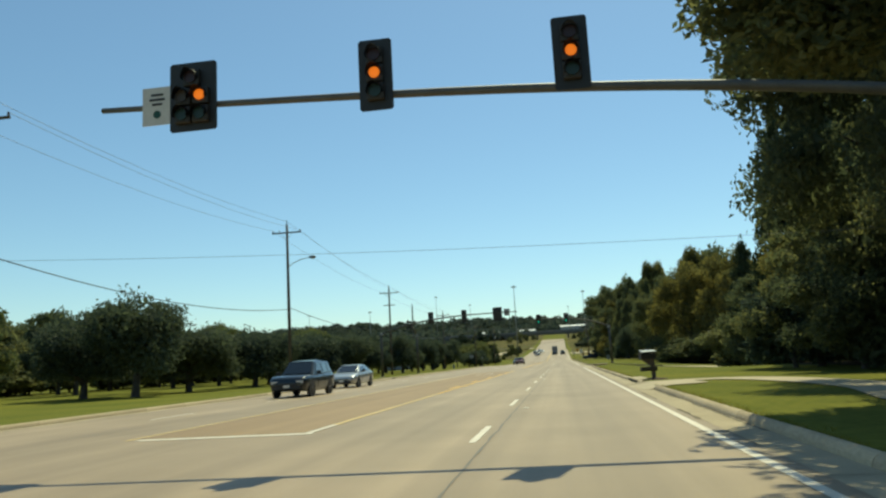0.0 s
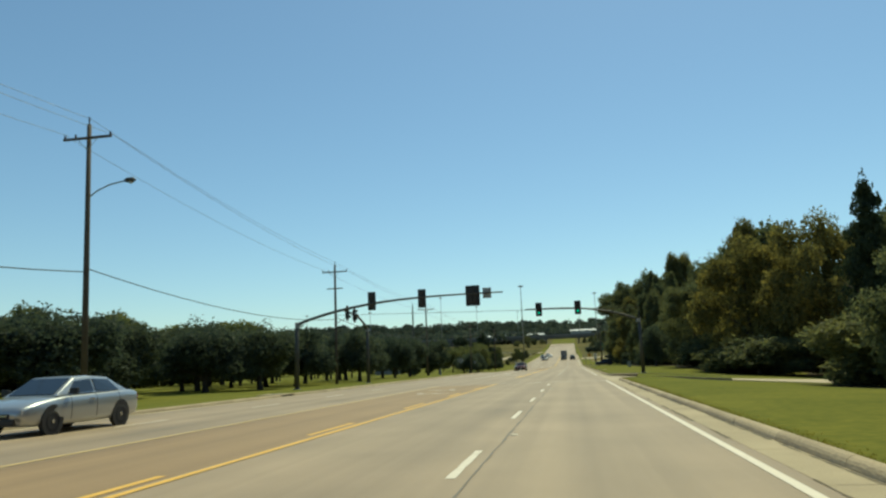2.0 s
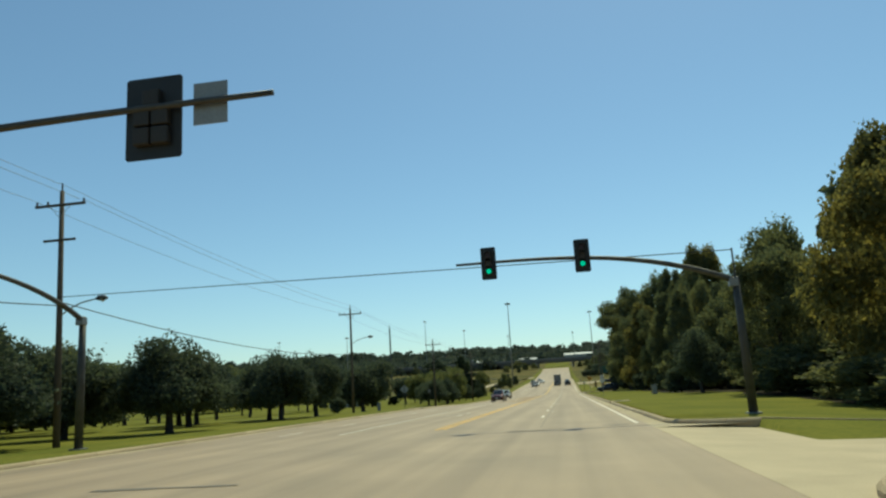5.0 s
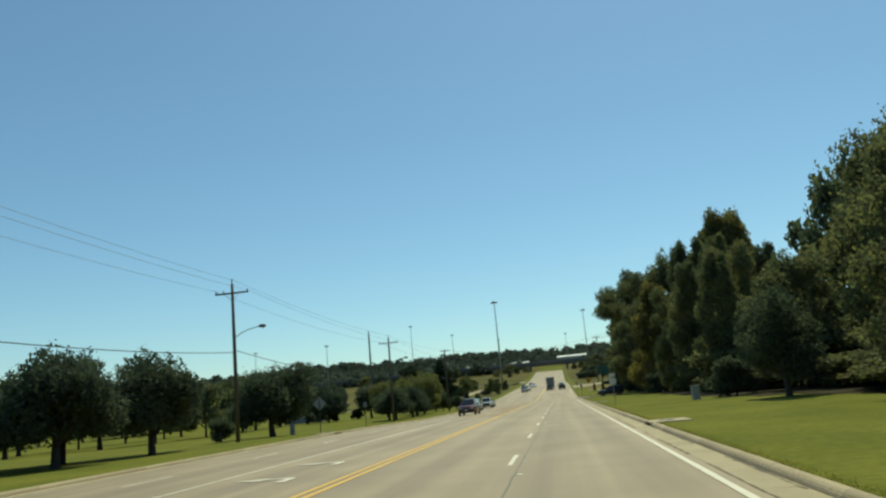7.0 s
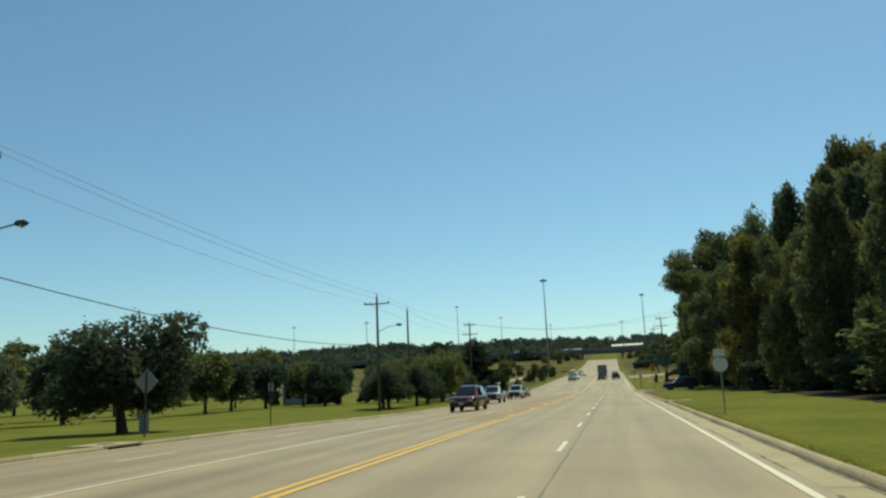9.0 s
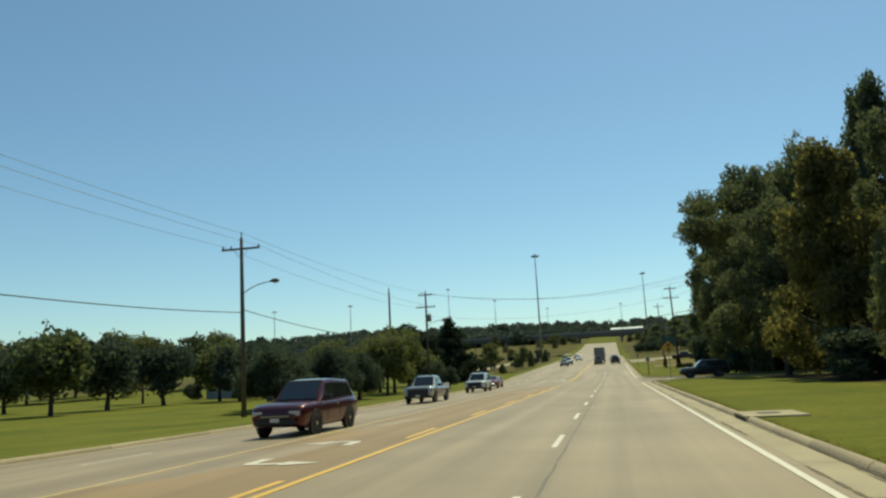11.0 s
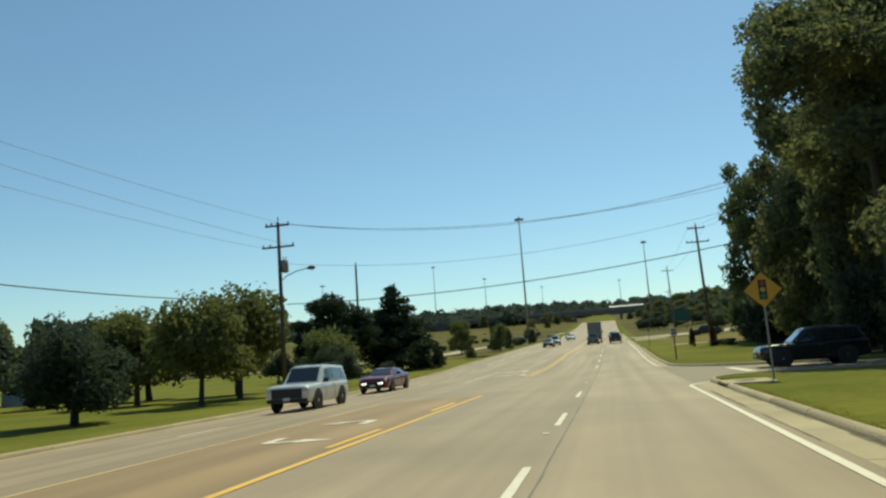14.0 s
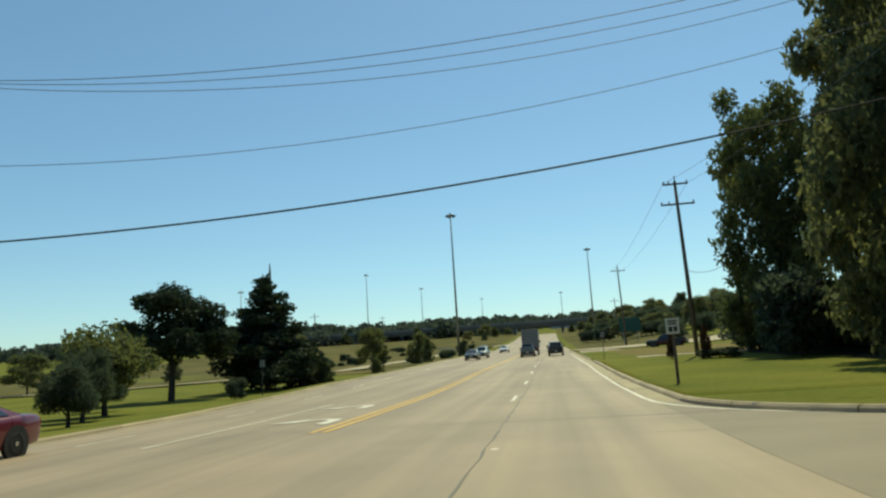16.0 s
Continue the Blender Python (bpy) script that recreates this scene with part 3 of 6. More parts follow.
for k in range(44):
    y = 4 + k * 9.1
    if not 80 < y < 98:
        ribbon("lane_dash", run(-12.9, y - 1.4, y + 1.4, 0.4), 0.115, WHITE_PAINT, 0.006, wob=0.12)
# tar-filled seam beside the dashes, and a few cross cracks and patches
for a, b in ((-10, 79), (99, 330)):
    ribbon("tar_seam", [(-1.56 + 0.035 * noise.noise((0, y * 0.8, 3)) + 0.02 * noise.noise((5, y * 3.1, 3)), y) for y in np.arange(a, b, 0.6)], 0.036, TAR, 0.005, wob=0.55)
for x0, x1, y, w in ((-9.2, -6.4, 84.2, 0.22), (-12.0, -10.2, 82.6, 0.15), (-2.6, -1.2, 97.0, 0.25), (0.6, 1.5, 98.2, 0.2), (-4.6, -4.0, 53.6, 0.05), (-14.4, -12.6, 74.0, 0.18)):
    ribbon("tar_patch", [(x0 + (x1 - x0) * k / 8, y + 0.05 * noise.noise((k * 0.6, y, 0))) for k in range(9)], w, TAR, 0.010, wob=0.4)

# dirt and leaf litter gathered along the gutter joint and the kerb's foot
rng_d = random.Random(12)
for x, wid, y_end in ((KERB_R - 0.57, 0.07, 290), (KERB_R - 0.045, 0.06, 290), (KERB_L + 0.57, 0.07, 290), (KERB_L + 0.045, 0.06, 290)):
    y = 2.0
    while y < y_end:
        ln = rng_d.uniform(1.2, 7.0)
        if not any(a - 1 < y + q < c + 1 for q in (0, ln / 2, ln) for a, c in STREET_BREAKS) or x < 0:
            ribbon("dirt_streak", [(x + 0.02 * noise.noise((x, u * 1.3, 7)), u) for u in np.arange(y, y + ln, 0.16)], wid * rng_d.uniform(0.3, 0.9), DIRT, 0.0075, wob=0.85)
        y += ln + rng_d.uniform(0.3, 5.0)
# cross joints in the gutter pan
for k in range(94):
    y = 4 + k * 3.0
    if not any(a < y < c for a, c in STREET_BREAKS):
        ribbon("gutter_joint", [(KERB_R - 0.55, y), (KERB_R - 0.28, y + rng_d.uniform(-0.01, 0.01)), (KERB_R - 0.01, y)], 0.018, DIRT, 0.0065, wob=0.3)

# small raised white markers on the lane line
for x, y in [(-1.32, 18.6), (-1.9, 215.2), (-1.83, 234.4), (-1.42, 241.6)] + [(-1.45, 18.6 + 24.4 * k) for k in (1, 2, 4, 5, 6, 7)]:
    part("lane_marker", tube([(x, y, 0.0), (x, y, 0.012), (x, y, 0.02)], [0.075, 0.07, 0.045], 10), WHITE_PAINT, road)


def turn_arrow(x, y, rz, wide=1.0, long=0.52):
    """A bent turn arrow painted in the centre lane."""
    outline = [(u * wide, v * long) for u, v in (
        (0.42, -1.25), (0.68, -1.25), (0.68, 0.30), (0.58, 0.66), (0.32, 0.86), (-0.22, 0.90), (-0.22, 1.28), (-1.02, 0.68), (-0.22, 0.10), (-0.22, 0.46), (0.18, 0.46), (0.34, 0.38), (0.42, 0.20))]
    bm = prism(outline, 'z', 0.0, 0.004)
    bmesh.ops.triangulate(bm, faces=bm.faces)
    c, s = math.cos(radians(rz)), math.sin(radians(rz))
    for v in bm.verts:
        u, w = x + v.co.x * c - v.co.y * s, y + v.co.x * s + v.co.y * c
        v.co = (u, w, v.co.z + road_z(w) + dip(u, w) + 0.012)
    part("turn_arrow", bm, WHITE_PAINT, road)


for x, y, rz in ((-7.4, 65.9, 180), (-7.5, 70.5, 0), (-7.9, 119.2, 0), (-7.9, 123.6, 0), (-7.1, 173.9, 180), (-7.4, 177.6, 0), (-7.2, 216.3, 180), (-7.3, 219.9, 0)):
    turn_arrow(x, y, rz)
for x, y in ((-7.0, 249.4), (-7.5, 255.2)):
    turn_arrow(x, y, 0, 1.3, 0.85)


# ---- leaf litter under the woods, tree shade included in its dark colour ----
def build_floor_sheet(y0, y1, edge, xb=62.0, mat=LITTER_SHADE, name="leaf_litter", label="dark brown leaf litter with tree shade in its colour on the wood floor"):
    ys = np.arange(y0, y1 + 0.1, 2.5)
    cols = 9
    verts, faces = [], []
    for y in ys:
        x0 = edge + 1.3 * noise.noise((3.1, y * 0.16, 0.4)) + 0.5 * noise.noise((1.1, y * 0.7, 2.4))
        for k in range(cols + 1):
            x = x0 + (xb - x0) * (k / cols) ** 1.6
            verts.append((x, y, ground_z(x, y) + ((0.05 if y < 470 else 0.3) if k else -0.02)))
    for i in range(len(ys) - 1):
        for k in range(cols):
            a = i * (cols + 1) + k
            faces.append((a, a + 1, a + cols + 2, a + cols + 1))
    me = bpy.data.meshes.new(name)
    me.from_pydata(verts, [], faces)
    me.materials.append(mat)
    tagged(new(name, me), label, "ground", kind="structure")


build_floor_sheet(-25, 79, 12.6, 110)
build_floor_sheet(100, 150, 12.8, 110)
# edge drawn nearer the road: the sheet paints crown shade over grass here
build_floor_sheet(150, 229, 10.6, 110)
build_floor_sheet(245, 290, 13.2, 110)
build_floor_sheet(295.5, 335, 6.0, 60, DRY, "dry_field", "tan dry grass field beyond the lawn")
build_floor_sheet(352, 900, 3.6, 150, SLOPE, "rough_slope", "rough olive grass on the far slope")
build_floor_sheet(345, 900, -17.9, -180, SLOPE, "rough_slope", "rough olive grass on the far slope")


# ---- blades of grass on the verges ----
def build_blades():
    rng = np.random.default_rng(7)
    pts = []
    while len(pts) < 30000:
        y = rng.uniform(4, 285)
        x = KERB_R + 0.15 + abs(rng.normal(0, 0.16)) if rng.random() < 0.66 else KERB_L - 0.15 - abs(rng.normal(0, 0.16))
        if in_street(x - 0.3, y) or in_street(x + 0.2, y - 0.3) or in_street(x + 0.2, y + 0.3) or (x > 0 and near_drive(x, y)) or any(abs(y - q) < h + 0.1 and 0 < x - KERB_R < (1.1 if h < 2 else 0.7) for q, h in INLETS_R) or any(abs(y - q) < h + 0.1 and 0 < KERB_L - x < 1.1 for q, h in INLETS_L):
            continue
        pts.append((x, y))
    verts, faces = [], []
    for x, y in pts:
        z = ground_z(x, y)
        a, h, w = rng.uniform(0, math.tau), rng.uniform(0.012, 0.036), rng.uniform(0.006, 0.015)
        dx, dy = math.cos(a) * w, math.sin(a) * w
        lx, ly = rng.normal(0, 0.03), rng.normal(0, 0.03)
        k = len(verts)
        verts += [(x - dx, y - dy, z), (x + dx, y + dy, z), (x + lx, y + ly, z + h)]
        faces.append((k, k + 1, k + 2))
    me = bpy.data.meshes.new("grass")
    me.from_pydata(verts, [], faces)
    me.materials.append(BLADE)
    tagged(new("grass", me), "short sunlit grass blades on the verge", "grass", kind="stuff")


build_blades()


# ---- poles, wires and signals ----
def utility_pole(x, y, h, label, lamp=None, double=False, side_arm=None, transformer=False, lean=(0.0, 0.0), group="utility poles along the road", arm=1.25):
    z = ground_z(x, y)
    t = thing("utility_pole", label, "utility pole", (x, y, z), group)
    top = Vector((lean[0], lean[1], h))

    def on(zz):
        return Vector((lean[0] * zz / h, lean[1] * zz / h, zz))
    part("pole", tube([(0, 0, -0.4), on(h * 0.5), top], [0.17, 0.14, 0.105], 10), POLE_WOOD, t, smooth=True)
    arms = [(h - 0.75, arm)] if not double else [(h - 0.25, 0.9), (h - 1.75, 1.2)]
    for az, w in arms:
        c = on(az)
        part("crossarm", box(c.x - w, c.x + w, c.y - 0.17, c.y - 0.08, az - 0.06, az + 0.06), POLE_WOOD, t)
        for sx in (-w + 0.08, -w * 0.5, w - 0.08):
            part("insulator", tube([(c.x + sx, c.y - 0.12, az + 0.05), (c.x + sx, c.y - 0.12, az + 0.12), (c.x + sx, c.y - 0.12, az + 0.24)], [0.03, 0.06, 0.04], 8), PORCELAIN, t)
        if not double:
            for sx in (-0.55, 0.55):
                part("brace", tube([(c.x + sx, c.y - 0.1, az - 0.03), (c.x, c.y - 0.13, az - 0.65)], 0.015, 5), STEEL, t)
    part("pin", tube([on(h), on(h) + Vector((0, 0, 0.22)), on(h) + Vector((0, 0, 0.4))], [0.03, 0.05, 0.03], 6), PORCELAIN, t)
    if lamp:
        lz, lx = lamp
        c = on(lz - 0.75)
        pts = [c, c + Vector((lx * 0.25, 0, 0.35)), c + Vector((lx * 0.6, 0, 0.62)), c + Vector((lx, 0, 0.75))]
        part("lamp_arm", tube(pts, 0.035, 6), STEEL, t)
        e = pts[-1]
        head = part("lamp_head", tube([e, e + Vector((0.15, 0, 0.03)), e + Vector((0.45, 0, 0.02)), e + Vector((0.62, 0, 0))], [0.05, 0.13, 0.14, 0.05], 8), DARK_STEEL, t, "grey cobra-head street lamp", True)
        part("lens", tube([e + Vector((0.36, 0, -0.04)), e + Vector((0.36, 0, -0.16))], [0.12, 0.06], 10), LAMP_GLASS, head)
    if side_arm:
        c = on(side_arm)
        part("bracket", box(c.x - 0.85, c.x + 0.85, c.y - 0.17, c.y - 0.08, side_arm - 0.055, side_arm + 0.055), POLE_WOOD, t)
    if transformer:
        c = on(h - 3.1)
        part("transformer", tube([(c.x + 0.38, c.y, c.z - 0.45), (c.x + 0.38, c.y, c.z - 0.43), (c.x + 0.38, c.y, c.z + 0.4), (c.x + 0.38, c.y, c.z + 0.46)], [0.2, 0.25, 0.25, 0.15], 12), STEEL, t, "grey steel transformer can", True)
        for sx in (-0.1, 0.1):
            part("bushing", tube([(c.x + 0.38 + sx, c.y, c.z + 0.44), (c.x + 0.38 + sx, c.y, c.z + 0.68)], [0.04, 0.025], 6), PORCELAIN, t)
    return t


def wire(a, b, sag, r, mat, label="thin overhead power line between poles", n=18):
    """A hanging wire; its own thing."""
    a, b = Vector(a), Vector(b)
    pts = [a.lerp(b, k / n) - Vector((0, 0, sag * 4 * (k / n) * (1 - k / n))) for k in range(n + 1)]
    o = new("power_line", mesh_of("power_line", tube(pts, r, 5), mat))
    return tagged(o, label, "power line", "overhead wires")


LEAN = (0.15, -0.55)
POLES = ((-24.05, 62.5, 14.3), (-24.45, 103.9, 12.4), (-24.8, 155.3, 12.0), (-23.8, 204.3, 11.6))
utility_pole(*POLES[0], "tall wooden utility pole with crossarm and street lamp", lamp=(11.2, 2.0), lean=LEAN, arm=1.35)
utility_pole(*POLES[1], "wooden utility pole with crossarm and lower bracket", side_arm=9.9, lamp=(6.9, 1.9), lean=LEAN, arm=1.35)
utility_pole(*POLES[2], "wooden utility pole with crossarm and street lamp", lamp=(8.5, 2.0), lean=LEAN, arm=1.35)
utility_pole(*POLES[3], "wooden utility pole with crossarm and street lamp", lamp=(8.6, 2.0), lean=LEAN, arm=1.35)
P5 = (-22.7, 249.5, 12.1)
utility_pole(*P5, "wooden utility pole with two crossarms, transformer and lamp", lamp=(8.7, 2.0), double=True, transformer=True, lean=LEAN)
utility_pole(-24.5, 27.5, 13.5, "tall wooden utility pole with crossarm", lean=LEAN)
PR = (9.72, 285.2, 12.7)
utility_pole(*PR, "leaning wooden utility pole with two crossarms", double=True, lean=(-0.3, -0.3), group="poles beside the far verge")
utility_pole(12.7, 366.5, 14.2, "far wooden utility pole with one crossarm", lean=(-0.3, 0), group="poles beside the far verge")
utility_pole(19.0, 455.0, 11.5, "far wooden utility pole with one crossarm", group="poles beside the far verge")
utility_pole(13.7, 249.8, 13.3, "wooden utility pole half hidden in leaves", lean=(-0.2, -0.3), group="poles beside the far verge")
utility_pole(-62.0, 420.0, 14.0, "far wooden utility pole with one crossarm", group="far poles on the field")
utility_pole(-63.0, 505.0, 14.2, "far wooden utility pole with two crossarms", double=True, group="far poles on the field")
# broken trunk-like stub pole at the wood's end
t = thing("pole_stub", "short leaning wooden pole stub by the trees", "pole", (14.0, 288.2, ground_z(14.0, 288.2)))
part("stub", tube([(0, 0, -0.3), (-0.1, 0, 3.5), (-0.45, 0, 6.2), (-0.7, 0, 6.6)], [0.2, 0.17, 0.15, 0.12], 8), POLE_WOOD, t)


def pole_top(p, dz=0.0, dx=0.0):
    k = (p[2] - dz) / p[2]
    return (p[0] + LEAN[0] * k + dx, p[1] + LEAN[1] * k - 0.12, ground_z(p[0], p[1]) + p[2] - dz)


chain = ((-24.5, 27.5, 13.5),) + POLES + (P5,)
for p, q in zip(chain, chain[1:]):
    dzq = 1.75 if q is P5 else 0.55
    for dx in (-1.2, 1.2):
        wire(pole_top(p, 0.55, dx), pole_top(q, dzq, dx * 0.9), 0.55, 0.011, THIN_WIRE)
    wire(pole_top(p, -0.35), pole_top(q, -0.3 if q is not P5 else 0.0), 0.5, 0.011, THIN_WIRE)
    wire(pole_top(p, p[2] - 6.9), pole_top(q, q[2] - 6.7), 0.9, 0.028, CABLE, "sagging black telephone cable between poles")
# spans across the road
wire(pole_top(POLES[1], POLES[1][2] - 7.1), (6.1, 100.2, 6.1), 0.0, 0.02, CABLE, "black cable from the pole to the signal mast")
for dx, z0, y1, z1, sag in ((-0.8, 11.75, 248.6, 11.6, 1.7), (0.0, 11.65, 251.2, 12.5, 1.85), (0.8, 11.45, 253.8, 13.2, 1.95)):
    wire((P5[0] + 0.2 + dx, P5[1] - 0.3, z0), (13.5, y1, z1 + 0.1), sag + 0.18, 0.012, THIN_WIRE, "thin power line crossing above the road", 26)
wire((P5[0] + 0.3, P5[1] + 0.1, 8.8), (13.5, 250.4, 10.8), 1.82, 0.011, THIN_WIRE, "thin power line crossing above the road", 26)
wire((P5[0] + 0.3, P5[1] + 0.1, 5.94), (13.5, 250.4, 8.3), 0.98, 0.03, CABLE, "thick black cable crossing above the road", 26)
utility_pole(13.2, 28.5, 9.5, "wooden utility pole half hidden in leaves", group="poles beside the far verge")
wire((-24.3, 27.3, 6.6), (13.2, 28.4, 5.3), 0.25, 0.008, THIN_WIRE, "thin service cable crossing above the road", 26)
for dx in (-0.9, 0.9):
    wire((13.5 + dx * 0.4, 250.2, 12.4), (PR[0] - 0.3 + dx, PR[1] - 0.4, ground_z(PR[0], PR[1]) + 12.5), 0.5, 0.012, THIN_WIRE)
    wire((PR[0] - 0.3 + dx, PR[1] - 0.4, ground_z(PR[0], PR[1]) + 12.5), (12.4 + dx, 366.4, ground_z(12.7, 366.5) + 13.5), 0.7, 0.012, THIN_WIRE)
wire((9.42, 285.0, 7.2), (13.4, 288.2, 8.0), 0.5, 0.018, CABLE, "slack cable to the pole stub")


def signal_head(parent, x, y, z, face, cluster=False, lit="", w=0.60, h=1.30):
    """A signal with its backplate. face: turn in degrees about z; 0 looks to -y."""
    if cluster:
        w = 0.82 * h / 1.18
    bm = prism([(-w / 2 + 0.04, -h / 2), (w / 2 - 0.04, -h / 2), (w / 2, -h / 2 + 0.04), (w / 2, h / 2 - 0.04), (w / 2 - 0.04, h / 2), (-w / 2 + 0.04, h / 2), (-w / 2, h / 2 - 0.04), (-w / 2, -h / 2 + 0.04)], 'y', 0.0, 0.02)
    head = part("signal_head", bm, BLACK_METAL, parent, "black backplate with signal sections")
    head.matrix_basis = pose(x, y, z, 0, 0, face)
    spots = [(0, 0.33, "red"), (0, 0, "amber"), (0, -0.33, "green")] if not cluster else [(0, 0.33, "red"), (-0.17, -0.02, "amber"), (0.17, -0.02, "amber"), (-0.17, -0.36, "green"), (0.17, -0.36, "green")]
    mats = {"red": LENS_RED, "amber": LENS_AMBER, "green": LENS_GREEN}
    for sx, sz, c in spots:
        part("section", box(sx - 0.155, sx + 0.155, -0.10, 0.16, sz - 0.155, sz + 0.155, 0.03), BACK_METAL, head, "signal housing")
        on = c == lit and (not cluster or sx > 0)
        mt = (LIT_AMBER if c == "amber" else LIT_GREEN) if on else mats[c]
        part(c + "_lens", disc_y(sx, sz, -0.10, 0.095 if on else 0.11, 0.03), mt, head)
        bm = bmesh.new()
        ring = []
        for k in range(11):
            a = radians(-20 + 220 * k / 10)
            ring.append([bm.verts.new((sx + 0.145 * math.cos(a), -0.10, sz + 0.145 * math.sin(a))), bm.verts.new((sx + 0.14 * math.cos(a), -0.32 + 0.10 * abs(math.cos(a)), sz + 0.14 * math.sin(a) - 0.02))])
        for ra, rb in zip(ring, ring[1:]):
            bm.faces.new((ra[0], rb[0], rb[1], ra[1]))
        bmesh.ops.solidify(bm, geom=bm.faces, thickness=0.006)
        part("visor", bm, BLACK_METAL, head)
    return head


def mast_arm(label, base, mast_h, tip, rise, mat=DARK_STEEL, slope=None, group="mast arm signals"):
    """A tapered steel mast with a curved arm to tip."""
    z = ground_z(base[0], base[1])
    t = thing("mast_arm_signal", label, "traffic signal", (base[0], base[1], z), group)
    part("mast", tube([(0, 0, 0), (0, 0, mast_h * 0.6), (0, 0, mast_h)], [0.17, 0.15, 0.13], 12), mat, t, smooth=True)
    part("base_plate", box(-0.25, 0.25, -0.25, 0.25, -0.1, 0.06, 0.01), STEEL, t)
    d = Vector((tip[0] - base[0], tip[1] - base[1], 0))
    zt = tip[2] - z
    pts, rad = [], []
    for k in range(15):
        u = k / 14
        zz = mast_h - 0.12 + (zt - mast_h + 0.12) * (1 - (1 - u) ** 3.3) if rise else mast_h - 0.2 + (zt - mast_h + 0.2) * u
        if slope:
            zz = zt - slope * (1 - u) - 1.1 * (1 - u) ** 3.6
        pts.append((d.x * u, d.y * u, zz))
        rad.append(0.115 - 0.065 * u)
    part("arm", tube(pts, rad, 10), mat, t, smooth=True)
    part("cap", tube([(0, 0, mast_h), (0, 0, mast_h + 0.05)], [0.15, 0.06], 12), mat, t)
    part("flange", box(-0.16 + 0.1 * d.normalized().x, 0.16 + 0.1 * d.normalized().x, -0.16 + 0.1 * d.normalized().y, 0.16 + 0.1 * d.normalized().y, mast_h - 0.32, mast_h - 0.02, 0.02), STEEL, t)

    def at(u):
        i = min(13, int(u * 14))
        f = u * 14 - i
        return Vector(pts[i]).lerp(Vector(pts[i + 1]), f)
    return t, at


def arm_sign(t, x, y, z, w, h, face, back=False):
    s = part("sign_plate", box(-w / 2, w / 2, -0.01, 0.01, -h / 2, h / 2, 0.004), SIGN_BACK if back else SIGN_WHITE, t, "small white rectangular sign plate")
    s.matrix_basis = pose(x, y, z, 0, 0, face)
    if not back:
        for k, (a, b) in enumerate(((-0.12, 0.12), (-0.15, 0.15), (-0.1, 0.1))):
            part("text_bar", box(a, b, -0.016, -0.011, 0.19 - 0.09 * k, 0.235 - 0.09 * k), SIGN_BLACK, s)
        part("green_disc", disc_y(0.0, -0.16, -0.011, 0.075, 0.006), SIGN_GREEN, s)


# gantry over the first crossing
t, at = mast_arm("grey steel mast arm with three amber-lit signals", (9.2, 11.5), 5.0, (-8.45, 11.48, 6.24), True, WEATHERED, 0.86)
b = Vector((9.2, 11.5, ground_z(9.2, 11.5)))
for x, cl in ((0.213, False), (-3.163, False), (-6.57, True)):
    p = at((9.2 - x) / 17.65)
    signal_head(t, p.x, p.y - 0.14, 6.27 - b.z + (0.02 if not cl else 0), 0, cl, "amber")
p = at((9.2 + 7.28) / 17.65)
arm_sign(t, p.x, p.y - 0.12, p.z - 0.02, 0.58, 0.72, 0)
# far-side arms at the second crossing
t, at = mast_arm("dark steel mast arm with signals facing away", (-20.6, 82.4), 4.95, (-4.93, 82.44, 6.5), True)
b = Vector((-20.6, 82.4, ground_z(-20.6, 82.4)))
for x, cl in ((-14.76, False), (-10.94, False), (-7.155, True)):
    p = at((x + 20.6) / 15.67)
    signal_head(t, p.x, p.y + 0.14, 6.36 - b.z, 180, cl, h=1.50 if cl else 1.37)
p = at((-6.1 + 20.6) / 15.67)
arm_sign(t, p.x, p.y + 0.1, p.z, 0.62, 0.76, 180, True)
t, at = mast_arm("dark steel mast arm with two green-lit signals", (6.1, 100.3), 5.0, (-4.46, 100.37, 6.42), True)
b = Vector((6.1, 100.3, ground_z(6.1, 100.3)))
for x in (-3.132, 0.528):
    p = at((6.1 - x) / 10.56)
    signal_head(t, p.x, p.y - 0.14, 6.36 - b.z, 0, False, "green")
part("riser", tube([(0, 0, 4.9), (0, 0, 6.15)], 0.035, 6), DARK_STEEL, t)
t, at = mast_arm("dark steel mast arm with signals facing the side street", (-19.6, 98.6), 5.2, (-19.1, 89.0, 6.35), True)
for yy in (90.3, 92.9):
    p = at((98.6 - yy) / 9.6)
    signal_head(t, p.x + 0.14, p.y, 6.1, 90)


# ---- tall interchange lamps ----
def high_mast(x, y, top, group="tall interchange lamp masts"):
    z = ground_z(x, y)
    h = top - z
    t = thing("high_mast_lamp", "very tall steel mast with a ring of lamps", "lamp mast", (x, y, z), group)
    part("mast", tube([(0, 0, -1), (0, 0, h * 0.5), (0, 0, h)], [0.36, 0.26, 0.15], 8), STEEL, t, smooth=True)
    part("ring", tube([(1.1 * math.cos(a), 1.1 * math.sin(a), h - 0.5) for a in [k * math.tau / 12 for k in range(13)]], 0.06, 5), STEEL, t)
    for k in range(6):
        a = k * math.tau / 6
        part("lamp", tube([(0.9 * math.cos(a), 0.9 * math.sin(a), h - 0.3), (1.35 * math.cos(a), 1.35 * math.sin(a), h - 0.7)], [0.22, 0.35], 6), DARK_STEEL, t)
    part("cap", tube([(0, 0, h - 0.6), (0, 0, h + 0.3)], [0.3, 0.2], 8), DARK_STEEL, t)


for x, y, top in ((-25.3, 430, 43.3), (17.7, 548, 48.0), (-114, 688, 63.4), (-88.7, 745, 58.3), (-149, 574, 44.6), (-205, 590, 46.0), (10.0, 830, 56.0), (-60, 900, 62.0)):
    high_mast(x, y, top)
